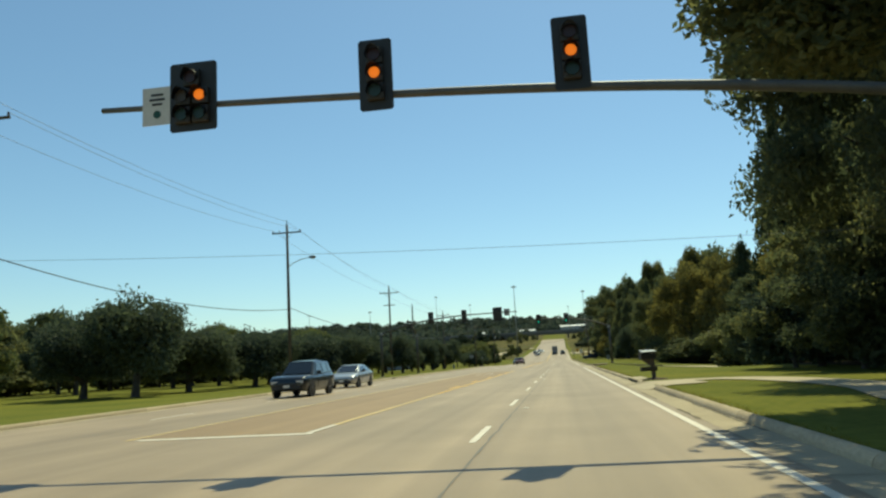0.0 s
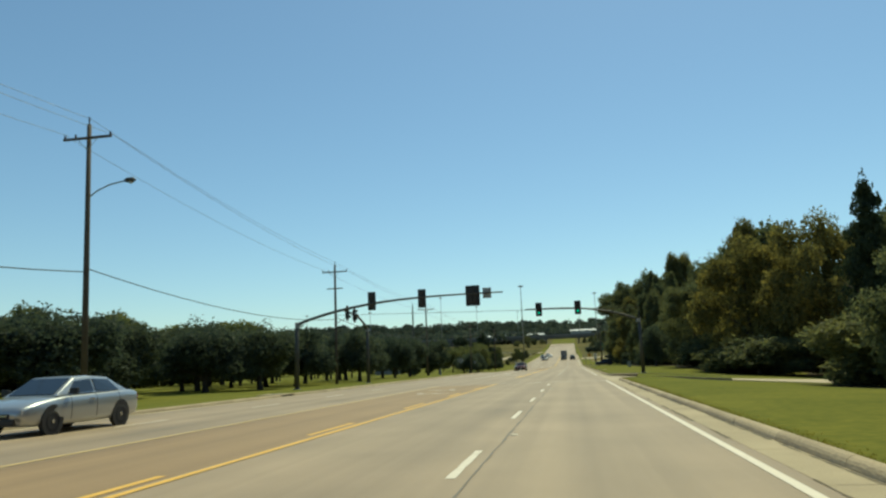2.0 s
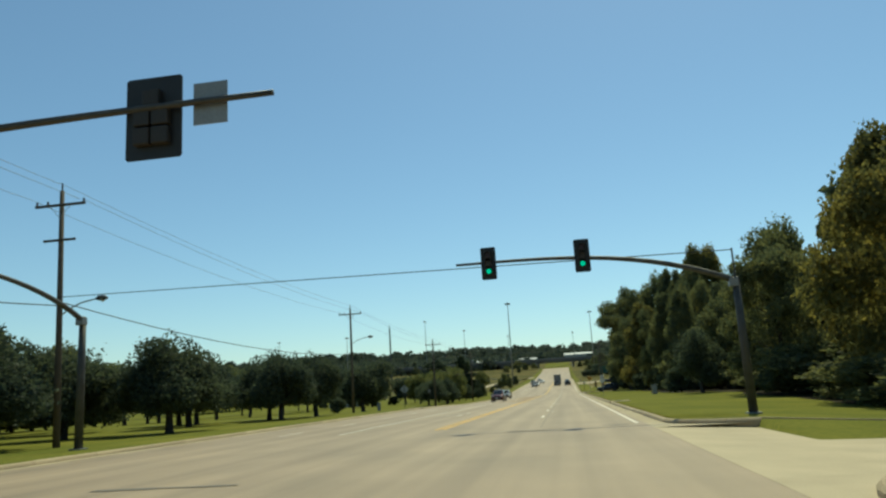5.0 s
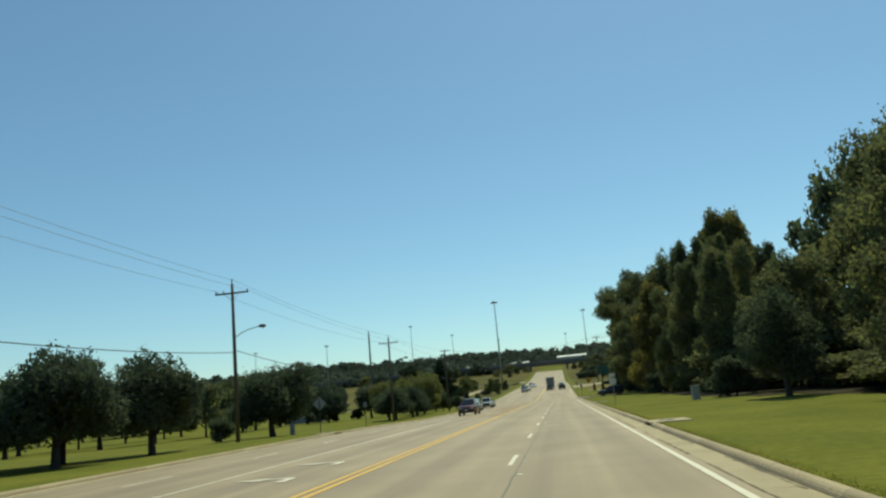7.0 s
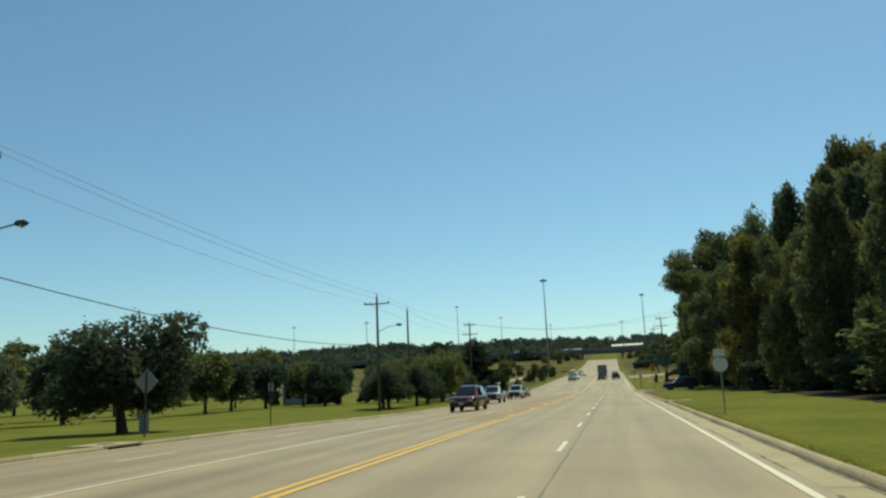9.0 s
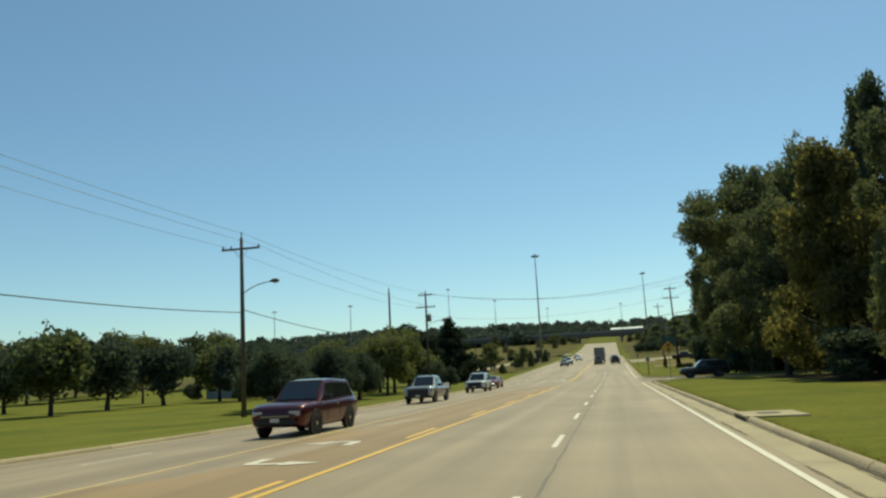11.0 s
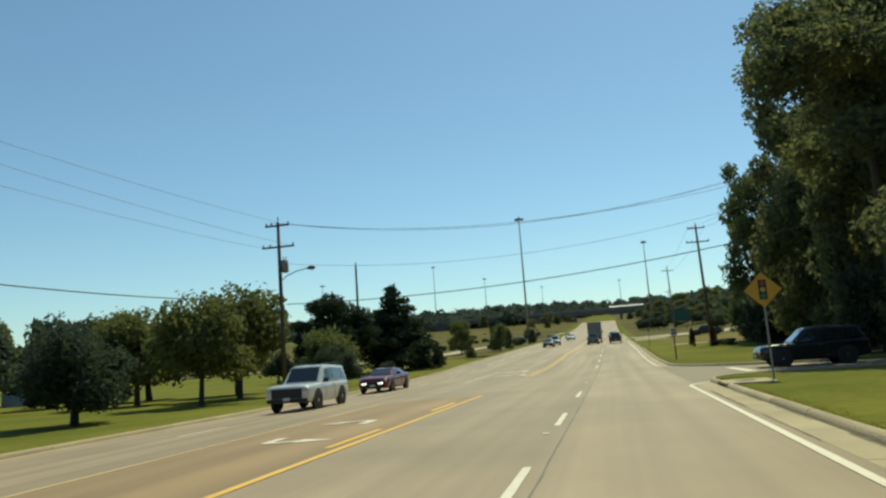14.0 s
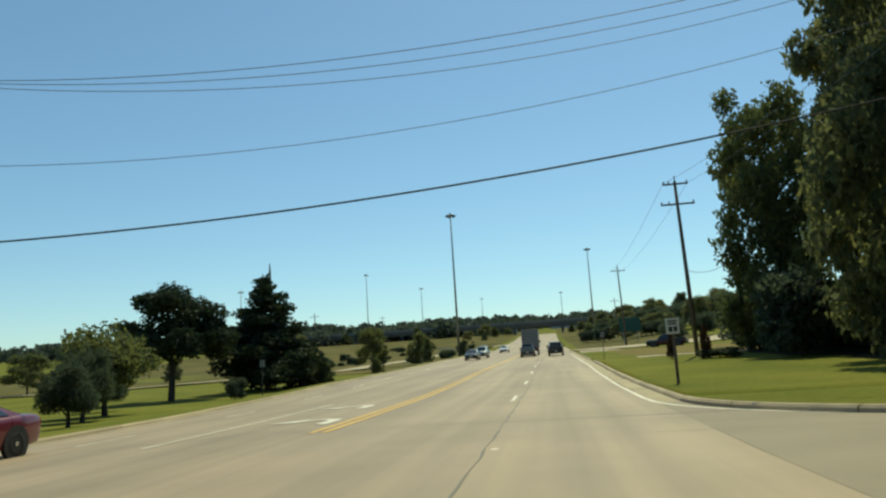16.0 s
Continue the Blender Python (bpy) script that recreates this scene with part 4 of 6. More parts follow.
t = thing("steel_monopole", "slim dark steel monopole behind the trees", "pole", (-94.3, 472, ground_z(-94.3, 472)), "far poles on the field")
part("pole", tube([(0, 0, -1), (0, 0, 32), (0, 0, 34.8)], [0.6, 0.38, 0.15], 8), DARK_STEEL, t)


# ---- signs ----
def sign_post(name, label, x, y, face, group=""):
    t = thing(name, label, "road sign", (x, y, ground_z(x, y)), group, face)
    return t


t = sign_post("signal_ahead_sign", "yellow diamond warning sign with traffic light symbol", 4.2, 226.6, -4)
part("post", box(-0.03, 0.03, 0.02, 0.06, -0.3, 3.25, 0.004), SIGN_BACK, t, "grey steel post")
r = 0.56
plate = part("plate", prism([(0, 2.8 - r), (r, 2.8), (0, 2.8 + r), (-r, 2.8)], 'y', 0.0, 0.012), SIGN_YELLOW, t, "yellow diamond plate")
part("symbol", prism([(-0.12, 2.5), (0.12, 2.5), (0.12, 3.12), (-0.12, 3.12)], 'y', -0.006, 0.0), SIGN_BLACK, plate)
for zz, m in ((3.01, material("sign_red", (0.45, 0.03, 0.02), 0.5)), (2.81, material("sign_amber", (0.65, 0.40, 0.05), 0.5)), (2.61, material("sign_dot_green", (0.02, 0.20, 0.09), 0.5))):
    part("dot", disc_y(0, zz, -0.006, 0.075, 0.006, 14), m, plate)

t = sign_post("route_sign", "pale route marker plates on a steel post", 3.75, 163.2, 0)
part("post", box(-0.025, 0.025, 0.02, 0.05, -0.3, 2.5), SIGN_BACK, t)
part("plate", box(-0.23, 0.23, -0.006, 0.006, 2.2, 2.5, 0.004), SIGN_WHITE, t)
part("shield", prism([(-0.30, 1.86), (-0.24, 1.68), (-0.10, 1.58), (0.10, 1.58), (0.24, 1.68), (0.30, 1.86), (0.26, 2.04), (0.14, 2.14), (-0.14, 2.14), (-0.26, 2.04)], 'y', -0.006, 0.006), SIGN_WHITE, t)

t = sign_post("warning_sign", "bare grey back of a diamond sign on a post", -19.6, 159.2, 180)
part("post", box(-0.03, 0.03, 0.02, 0.06, -0.3, 2.7), DARK_STEEL, t)
part("plate", prism([(0, 1.7), (0.55, 2.25), (0, 2.8), (-0.55, 2.25)], 'y', 0.0, 0.01), SIGN_BACK, t)
for x, y, lab in ((-18.2, 168.0, "thin grey post with a small sign back"), (-18.5, 275.0, "thin grey post with a small sign back"), (3.6, 291.0, "thin grey post with a small sign back")):
    t = sign_post("small_sign", lab, x, y, 180)
    part("post", box(-0.025, 0.025, 0.02, 0.05, -0.3, 2.2), DARK_STEEL, t)
    part("plate", box(-0.15, 0.15, 0.0, 0.01, 1.75, 2.2), SIGN_BACK, t)
t = sign_post("speed_sign", "white rectangular sign on a brown timber post", 3.7, 256.5, 0)
part("post", box(-0.05, 0.05, 0.02, 0.09, -0.3, 2.15, 0.005), POLE_WOOD, t)
pl = part("plate", box(-0.23, 0.23, -0.008, 0.008, 1.68, 2.22, 0.004), SIGN_WHITE, t)
for a, b, c, d in ((-0.16, 0.16, 2.09, 2.14), (-0.14, 0.14, 2.00, 2.05), (-0.145, -0.015, 1.76, 1.93), (0.025, 0.15, 1.76, 1.93)):
    part("text_bar", box(a, b, -0.014, -0.008, c, d), SIGN_BLACK, pl)
t = sign_post("guide_sign", "large dark green highway guide sign on posts", 16.0, 390.0, 0)
for sx in (-1.4, 1.4):
    part("post", box(sx - 0.08, sx + 0.08, 0.05, 0.2, -0.5, 5.2), STEEL, t)
pl = part("plate", box(-2.2, 2.2, 0.0, 0.04, 2.4, 5.3, 0.02), SIGN_GREEN, t)

# mailbox
# bright white that puts the sky's reflection into the lid's colour
LID_GLARE = material("lid_glare_white", (0.82, 0.80, 0.74), 0.3, scale=3, fine=20)
t = thing("mailbox", "large dark metal mailbox on a timber post by the driveway", "mailbox", (3.40, 31.85, ground_z(3.40, 31.85) - 0.12))
part("post", tube([(0.03, 0, -0.3), (0.02, 0, 0.3), (0.0, 0, 0.8), (-0.02, 0, 1.0)], [0.10, 0.095, 0.105, 0.12], 8), POLE_WOOD, t, "dark weathered timber post")
part("brace", prism([(-0.50, 0.98), (-0.46, 0.94), (-0.14, 0.72), (-0.06, 0.68), (-0.06, 0.98)], 'y', -0.05, 0.05), POLE_WOOD, t)
outline = [(-0.17, 0.0), (0.17, 0.0), (0.17, 0.20), (0.15, 0.27), (0.09, 0.31), (0, 0.32), (-0.09, 0.31), (-0.15, 0.27), (-0.17, 0.20)]
part("box", prism([(u * 0.9, v + 0.97) for u, v in outline], 'x', -0.50, 0.12), material("mailbox_paint", (0.03, 0.03, 0.032), 0.3, 0.3), t, "rounded black metal box")
part("door", prism([(u * 0.86, v * 0.97 + 0.975) for u, v in outline], 'x', -0.515, -0.50), BLACK_METAL, t)
part("latch", box(-0.54, -0.515, -0.03, 0.03, 1.20, 1.24, 0.004), CHROME, t)
part("flag", box(-0.2, -0.05, -0.19, -0.18, 1.08, 1.15), BLACK_METAL, t)
# lid halves tipped towards the road, so that the painted glare shows
for a, b in ((-0.48, -0.11), (-0.09, 0.16)):
    lid = part("lid", box(a, b, -0.18, 0.18, -0.015, 0.02, 0.006), LID_GLARE, t, "flat cover on top with the sky's glare painted white")
    lid.matrix_basis = pose(0, 0, 1.30, 10, 0, 0)
part("paper_tube", prism([(u, v + 0.47) for u, v in ((-0.09, 0), (0.09, 0), (0.10, 0.02), (0.10, 0.16), (0.09, 0.18), (-0.09, 0.18), (-0.10, 0.16), (-0.10, 0.02))], 'x', -0.52, 0.16), BACK_METAL, t, "dark newspaper box")
t.rotation_euler = (0, 0, radians(15))
bm = bmesh.new()
bmesh.ops.create_icosphere(bm, subdivisions=3, radius=0.5, matrix=Matrix.Diagonal((1, 1, 0.16, 1)))
for v in bm.verts:
    v.co += v.co.normalized() * 0.08 * noise.noise(v.co * 5)
o = new("mulch_bed", mesh_of("mulch_bed", bm, MULCH))
o.matrix_basis = pose(3.42, 31.45, ground_z(3.42, 31.45))
tagged(o, "low dark mulch bed round the mailbox post", "flower bed")

# grey utility cabinets
for x, y, w, h in ((9.0, 157.0, 0.52, 0.95), (-24.6, 166.4, 0.36, 1.0)):
    t = thing("utility_cabinet", "grey-green metal utility cabinet on the grass", "utility box", (x, y, ground_z(x, y)), "utility cabinets")
    part("body", box(-w / 2, w / 2, -w / 2, w / 2, 0.05, h, 0.02), SIGN_BACK, t)
    part("plinth", box(-w / 2 - 0.06, w / 2 + 0.06, -w / 2 - 0.06, w / 2 + 0.06, -0.1, 0.07), GUTTER, t)
    part("door", box(-w / 2 + 0.05, w / 2 - 0.05, -w / 2 - 0.012, -w / 2, 0.12, h - 0.08, 0.005), SIGN_BACK, t)
    part("roof", box(-w / 2 - 0.03, w / 2 + 0.03, -w / 2 - 0.03, w / 2 + 0.03, h, h + 0.04, 0.01), SIGN_BACK, t)


# ---- trees ----
def leaf_mesh(name, lobes, n, leaf, seed, mat, inner=0.25, spread=0.13, droop=0.0):
    """A crown of many small leaf clumps, strewn over and inside uneven lobes. Unit crown: height about 1."""
    rng = np.random.default_rng(seed)
    lob = np.array(lobes)
    w = (lob[:, 3] * lob[:, 4] + lob[:, 3] * lob[:, 5] + lob[:, 4] * lob[:, 5])
    pick = rng.choice(len(lob), n, p=w / w.sum())
    d = rng.normal(size=(n, 3))
    d /= np.linalg.norm(d, axis=1)[:, None]
    r = 1 - np.abs(rng.normal(0, spread, n)) + (rng.random(n) < 0.10) * rng.uniform(0, 0.18, n)
    deep = rng.random(n) < inner
    r[deep] = rng.uniform(0.15, 0.9, deep.sum())
    bump = 0.16 * np.sin(d[:, 0] * 7 + pick * 1.7) * np.sin(d[:, 1] * 6 + pick) + 0.12 * np.sin(d[:, 2] * 9 + pick * 2.3 + d[:, 0] * 5)
    p = lob[pick, :3] + d * lob[pick, 3:6] * (r * (1 + bump))[:, None]
    p[:, 2] -= droop * (p[:, 0] ** 2 + p[:, 1] ** 2)
    a = rng.normal(size=(n, 3)) + d * 0.2
    a /= np.linalg.norm(a, axis=1)[:, None]
    b = np.cross(a, rng.normal(size=(n, 3)))
    b /= np.linalg.norm(b, axis=1)[:, None]
    size = leaf * rng.uniform(0.55, 1.35, n) * np.where(deep, 1.9, 1.0)
    c = np.cross(a, b) * (size * 0.25)[:, None]
    a *= size[:, None]
    b *= (size * 0.55)[:, None]
    v = np.empty((n, 4, 3))
    v[:, 0], v[:, 1], v[:, 2], v[:, 3] = p - a, p + b + c, p + a, p - b + c
    me = bpy.data.meshes.new(name)
    me.from_pydata(v.reshape(-1, 3).tolist(), [], np.arange(n * 4).reshape(n, 4).tolist())
    me.materials.append(mat)
    return me


def lobes_of(kind, seed):
    rng = np.random.default_rng(seed)
    out = []
    if kind == "oak":
        for k in range(24):
            z = rng.uniform(0.12, 0.86)
            rad = (0.36 * math.sin(math.pi * min(0.97, 0.22 + z * 0.72)) + 0.05) * rng.uniform(0.75, 1.08)
            a = k * 2.4 + rng.uniform(-0.4, 0.4)
            s = rng.uniform(0.085, 0.17)
            out.append((rad * math.cos(a), rad * math.sin(a), z, s, s, s * rng.uniform(0.6, 0.85)))
        out.append((0, 0, 0.5, 0.27, 0.27, 0.36))
        out.append((0.03, 0.02, 0.82, 0.15, 0.15, 0.17))
    elif kind == "tall":
        for k in range(30):
            z = 0.05 + 0.90 * k / 29
            rad = 0.33 * math.sin(math.pi * min(0.95, 0.3 + z * 0.66)) * rng.uniform(0.5, 1.08)
            a = k * 2.4 + rng.uniform(-0.5, 0.5)
            s = rng.uniform(0.07, 0.14) * (1.1 - 0.32 * z)
            out.append((rad * math.cos(a), rad * math.sin(a), z, s, s, s * 0.8))
        out.append((0, 0, 0.45, 0.22, 0.22, 0.43))
        out.append((0.04, 0.02, 0.90, 0.08, 0.08, 0.11))
        out.append((-0.08, -0.05, 0.82, 0.09, 0.09, 0.10))
        out.append((0.10, -0.06, 0.78, 0.09, 0.09, 0.10))
    elif kind == "cone":
        for k in range(26):
            z = 0.02 + 0.92 * k / 25
            rad = 0.33 * (1 - z) ** 0.8 * rng.uniform(0.75, 1.15)
            a = k * 2.4 + rng.uniform(-0.4, 0.4)
            s = 0.10 * (1.15 - z) + 0.03
            out.append((rad * math.cos(a), rad * math.sin(a), z, s * 1.3, s * 1.3, s * 0.7))
        out.append((0, 0, 0.38, 0.17, 0.17, 0.38))
        out.append((0, 0, 0.88, 0.05, 0.05, 0.13))
    elif kind == "column":
        for k in range(34):
            z = 0.03 + 0.89 * k / 33
            rad = rng.uniform(0.18, 0.36) * (1.0 if z < 0.7 else 1.0 - 1.5 * (z - 0.7))
            a = k * 2.4 + rng.uniform(-0.5, 0.5)
            s = rng.uniform(0.075, 0.135)
            out.append((rad * math.cos(a), rad * math.sin(a), z, s, s, s * 0.75))
        out.append((0, 0, 0.45, 0.24, 0.24, 0.42))
    else:
        for k in range(11):
            a = k * 2.4 + rng.uniform(-0.3, 0.3)
            z = rng.uniform(0.2, 0.72)
            rad = rng.uniform(0.20, 0.35)
            s = rng.uniform(0.17, 0.25)
            out.append((rad * math.cos(a), rad * math.sin(a), z, s, s, s * 0.9))
        out.append((0, 0, 0.5, 0.36, 0.36, 0.38))
    return out


def trunk_mesh(name, seed, base, forks=6, split=0.3, up=0.85, r0=0.022):
    """Tapered trunk with limbs; unit height 1, crown starting at base."""
    rng = random.Random(seed)
    bm = bmesh.new()
    w = [(rng.uniform(-0.012, 0.012), rng.uniform(-0.012, 0.012)) for _ in range(4)]
    add_tube(bm, [(0, 0, -0.03), (0, 0, 0.02), (w[0][0], w[0][1], base), (w[1][0] * 2, w[1][1] * 2, (base + up) / 2), (w[2][0] * 3, w[2][1] * 3, up)], [r0 * 1.5, r0 * 1.1, r0 * 0.85, r0 * 0.5, r0 * 0.15], 8)
    for k in range(forks):
        a = k * 2.4 + rng.uniform(-0.5, 0.5)
        z = base + (up - base) * (0.02 + 0.7 * k / forks) - 0.02
        ln = split * rng.uniform(0.7, 1.1) * (1 - 0.4 * k / forks)
        c, s = math.cos(a), math.sin(a)
        add_tube(bm, [(0, 0, z), (c * ln * 0.45, s * ln * 0.45, z + ln * 0.35), (c * ln, s * ln, z + ln * 0.6)], [r0 * 0.55, r0 * 0.35, r0 * 0.08], 5)
    bmesh.ops.recalc_face_normals(bm, faces=bm.faces)
    return mesh_of(name, bm, BARK)


def proto(kind, seed, n, leaf, mat, base, label, category="tree", **kw):
    """One tree, height 1 and crown width about 1, to be copied."""
    t = thing("tree", label, category, (0, 0, 0))
    part("trunk", trunk_mesh("trunk", seed, base + 0.06, **kw), None, t)
    cr = part("crown", leaf_mesh("crown", lobes_of(kind, seed), n, leaf, seed, mat), None, t)
    cr.matrix_basis = Matrix.Translation((0, 0, base)) @ Matrix.Diagonal((1, 1, 1 - base, 1))
    return t


PROTOS = {
    "oak1": proto("oak", 11, 21000, 0.0122, LEAF_OAK, 0.10, "x"),
    "oak2": proto("oak", 12, 21000, 0.0122, LEAF_OAK, 0.06, "x"),
    "oak3": proto("oak", 13, 21000, 0.0122, LEAF_PALE, 0.08, "x"),
    "gold1": proto("oak", 14, 21000, 0.0125, LEAF_GOLD, 0.05, "x"),
    "gold2": proto("tall", 15, 21000, 0.0120, LEAF_GOLD, 0.05, "x"),
    "tall1": proto("tall", 16, 22000, 0.0116, LEAF_OAK, 0.04, "x"),
    "tall2": proto("tall", 17, 22000, 0.0116, LEAF_OAK, 0.03, "x"),
    "cedar": proto("cone", 18, 13000, 0.0150, LEAF_PINE, 0.02, "x"),
    "pine": proto("cone", 19, 13000, 0.0170, LEAF_PINE, 0.05, "x"),
    "round1": proto("round", 21, 13000, 0.0185, LEAF_ORCHARD, 0.10, "x", r0=0.035, split=0.34),
    "round2": proto("round", 22, 13000, 0.0185, LEAF_ORCHARD, 0.10, "x", r0=0.035, split=0.34),
    "round3": proto("round", 23, 13000, 0.0185, LEAF_ORCHARD, 0.10, "x", r0=0.035, split=0.34),
    "pale1": proto("round", 24, 6500, 0.026, LEAF_PALE, 0.16, "x", r0=0.028, split=0.34),
    "near": proto("oak", 25, 62000, 0.0074, LEAF_OAK, 0.10, "x"),
    "bigoak": proto("oak", 26, 17000, 0.016, LEAF_PINE, 0.20, "x", r0=0.026),
    "high": proto("oak", 34, 22000, 0.0122, LEAF_OAK, 0.40, "x"),
    "over": proto("oak", 35, 56000, 0.0102, LEAF_OAK, 0.38, "x"),
    "column1": proto("column", 31, 24000, 0.0116, LEAF_PALE, 0.02, "x"),
    "column2": proto("column", 32, 24000, 0.0116, LEAF_OAK, 0.02, "x"),
    "thicket": proto("round", 33, 9000, 0.026, LEAF_OAK, 0.0, "x"),
    "bush": proto("round", 27, 4000, 0.036, LEAF_ORCHARD, 0.0, "x"),
    "brown": proto("tall", 28, 1500, 0.05, LEAF_BROWN, 0.02, "x"),
}
# lighter crowns of the same trees for the distance
FAR = {
    "oak1": proto("oak", 11, 5500, 0.0240, LEAF_OAK, 0.10, "x"),
    "oak2": proto("oak", 12, 5500, 0.0240, LEAF_OAK, 0.06, "x"),
    "oak3": proto("oak", 13, 5500, 0.0240, LEAF_PALE, 0.08, "x"),
    "tall1": proto("tall", 16, 5500, 0.0230, LEAF_OAK, 0.04, "x"),
    "tall2": proto("tall", 17, 5500, 0.0230, LEAF_OAK, 0.03, "x"),
    "round1": proto("round", 21, 3400, 0.036, LEAF_ORCHARD, 0.10, "x", r0=0.035, split=0.34),
    "round2": proto("round", 22, 3400, 0.036, LEAF_ORCHARD, 0.10, "x", r0=0.035, split=0.34),
    "round3": proto("round", 23, 3400, 0.036, LEAF_ORCHARD, 0.10, "x", r0=0.035, split=0.34),
    "pale1": proto("round", 24, 3000, 0.038, LEAF_PALE, 0.16, "x", r0=0.028, split=0.34),
    "thicket": proto("round", 33, 3600, 0.040, LEAF_OAK, 0.0, "x"),
}


def tree(kind, x, y, h, w, label, group="", turn=None, category="tree", tilt=(0, 0)):
    m = pose(x, y, ground_z(x, y), tilt[0], tilt[1], random.uniform(0, 360) if turn is None else turn) @ Matrix.Diagonal((w, w, h, 1))
    far = x < -36 or y > 330 or (x > 22 and kind == "thicket") or x > 26
    o = copy_thing(FAR[kind] if far and kind in FAR else PROTOS[kind], m)
    o.name = category
    return tagged(o, label, category, group)


WOOD = "tall trees of the roadside wood"
# near wood by the first crossing
tree("near", 12.3, 23.6, 19.5, 12.4, "tall dark green oak overhanging the verge", WOOD, 40)
tree("over", 9.2, 14.6, 17.5, 12.4, "oak with boughs hanging over the verge", WOOD, 10)
for k, x, y, h, w in (("oak1", 15.5, 9.0, 16, 12.5), ("tall1", 19.5, 24.0, 20, 12), ("oak2", 15.5, 33.5, 14, 10), ("oak1", 12.2, 38.5, 7.5, 7.4), ("oak2", 12.0, 32.6, 6.6, 6.6), ("tall2", 20.3, 58.0, 24.5, 11.5), ("oak2", 24, 44, 18, 12), ("tall2", 19.5, 49.5, 17, 9), ("oak1", 13.0, -5.0, 16, 12), ("tall1", 27, 30, 20, 13)):
    tree(k, x, y, h, w, "tall dark green broadleaf tree at the wood's edge", WOOD)
for k, x, y, h, w, lab in (("cedar", 15.3, 52.0, 18.6, 6.4, "tall dark conifer with a narrow pointed top"), ("gold1", 14.6, 44.5, 8.0, 7.0, "low broadleaf tree with leaves turning gold"), ("cedar", 18.9, 79.6, 13.4, 7.5, "dark conifer with a ragged pointed top"), ("gold1", 22, 70, 12.5, 10, "broadleaf tree with leaves turning gold"),
                           ("oak2", 17.5, 66.5, 9.0, 8, "dark green broadleaf tree at the lawn's edge"), ("gold2", 26, 77, 13.5, 10, "broadleaf tree with leaves turning gold"), ("tall2", 30, 62, 17, 11, "tall dark green broadleaf tree at the wood's edge")):
    tree(k, x, y, h, w, lab, WOOD)
# wood beyond the second crossing
DARK = "tall dark green broadleaf tree at the wood's edge"
GOLD = "tall broadleaf tree with leaves turning gold"
for k, x, y, h, w in (("gold1", 18.5, 113, 15.2, 11), ("gold2", 21.5, 124, 17.6, 11), ("gold1", 24.5, 106, 16.5, 12), ("oak1", 29, 141, 20.5, 13), ("oak2", 16, 132, 11.8, 8.5), ("oak2", 22.5, 150, 17.4, 10), ("oak1", 27, 171, 16.5, 12), ("oak1", 17.5, 160, 10.5, 8.5),
                      ("tall2", 15.5, 174, 13.5, 7.5), ("tall1", 23.5, 186, 15.5, 8.5), ("tall1", 15, 187, 14.5, 8), ("tall2", 19, 193, 17, 7.5), ("column2", 18.5, 181, 15.0, 7.5), ("gold2", 26.0, 217, 26.0, 12), ("gold2", 28.5, 219, 26, 13), ("tall2", 20.0, 203, 20, 9), ("tall1", 23.5, 207, 21, 8.5), ("column2", 15.0, 199, 13.5, 8), ("gold2", 14.5, 213, 15.5, 11),
                      ("tall2", 20.5, 221.5, 23.0, 10), ("oak1", 13.6, 226.8, 15.5, 11), ("high", 13.8, 243.8, 20.9, 13.2), ("column2", 16.8, 247.4, 23.2, 13), ("gold2", 19.0, 254.0, 22, 12), ("column2", 16.2, 264.0, 21.5, 12.5), ("tall2", 18.5, 274, 22, 12), ("column1", 15.9, 285.0, 19.5, 11.5),
                      ("tall1", 22, 263, 22, 11), ("oak2", 22.6, 250, 27.2, 12.5), ("tall2", 27, 228, 26, 13), ("oak1", 33, 192, 25, 12), ("tall1", 34, 160, 20, 13), ("oak2", 33, 225, 21, 12), ("gold2", 24, 280, 19, 10), ("oak1", 31, 262, 20, 13), ("oak2", 40, 130, 20, 13), ("oak1", 36, 112, 17, 13), ("oak2", 48, 120, 18, 14)):
    tree(k, x, y, h, w, GOLD if k.startswith("gold") else DARK, WOOD)
for x, y, h, w in ((12.2, 146.0, 6.5, 5.0), (12.0, 158, 3.0, 4.0), (13.5, 245.5, 5.0, 5.0), (13.5, 275, 5.5, 5.5), (15.4, 290, 5.0, 5.5), (12.6, 205, 3.2, 4.5), (11.0, 38.5, 4.5, 5), (12.5, 32, 4, 5)):
    tree("round2" if h > 6 else "bush", x, y, h, w, "dark shady understorey shrub below the trees" if h <= 6 else "small dark tree alone on the lawn", "" if h > 6 else "understorey shrubs", category="tree" if h > 6 else "shrub")

for y0, y1, xs in ((-12, 79, (17.5, 26)), (104, 226, (17.0, 26)), (248, 294, (17.5, 26))):
    for x in xs:
        y = y0 + random.uniform(0, 3)
        while y < y1:
            h = random.uniform(2.4, 5.4) + (x - 17) * 0.12
            tree("thicket", x + 2 + random.uniform(-2.2, 2.0), y, h, random.uniform(8.5, 10.5), "dense dark undergrowth in the wood", "undergrowth of the wood", category="shrub")
            y += random.uniform(6.5, 8.5)

# park trees on the other side of the road
PARK = "small round park trees"
PLAB = "small dense dark green park tree on mown grass"
rng_t = random.Random(5)
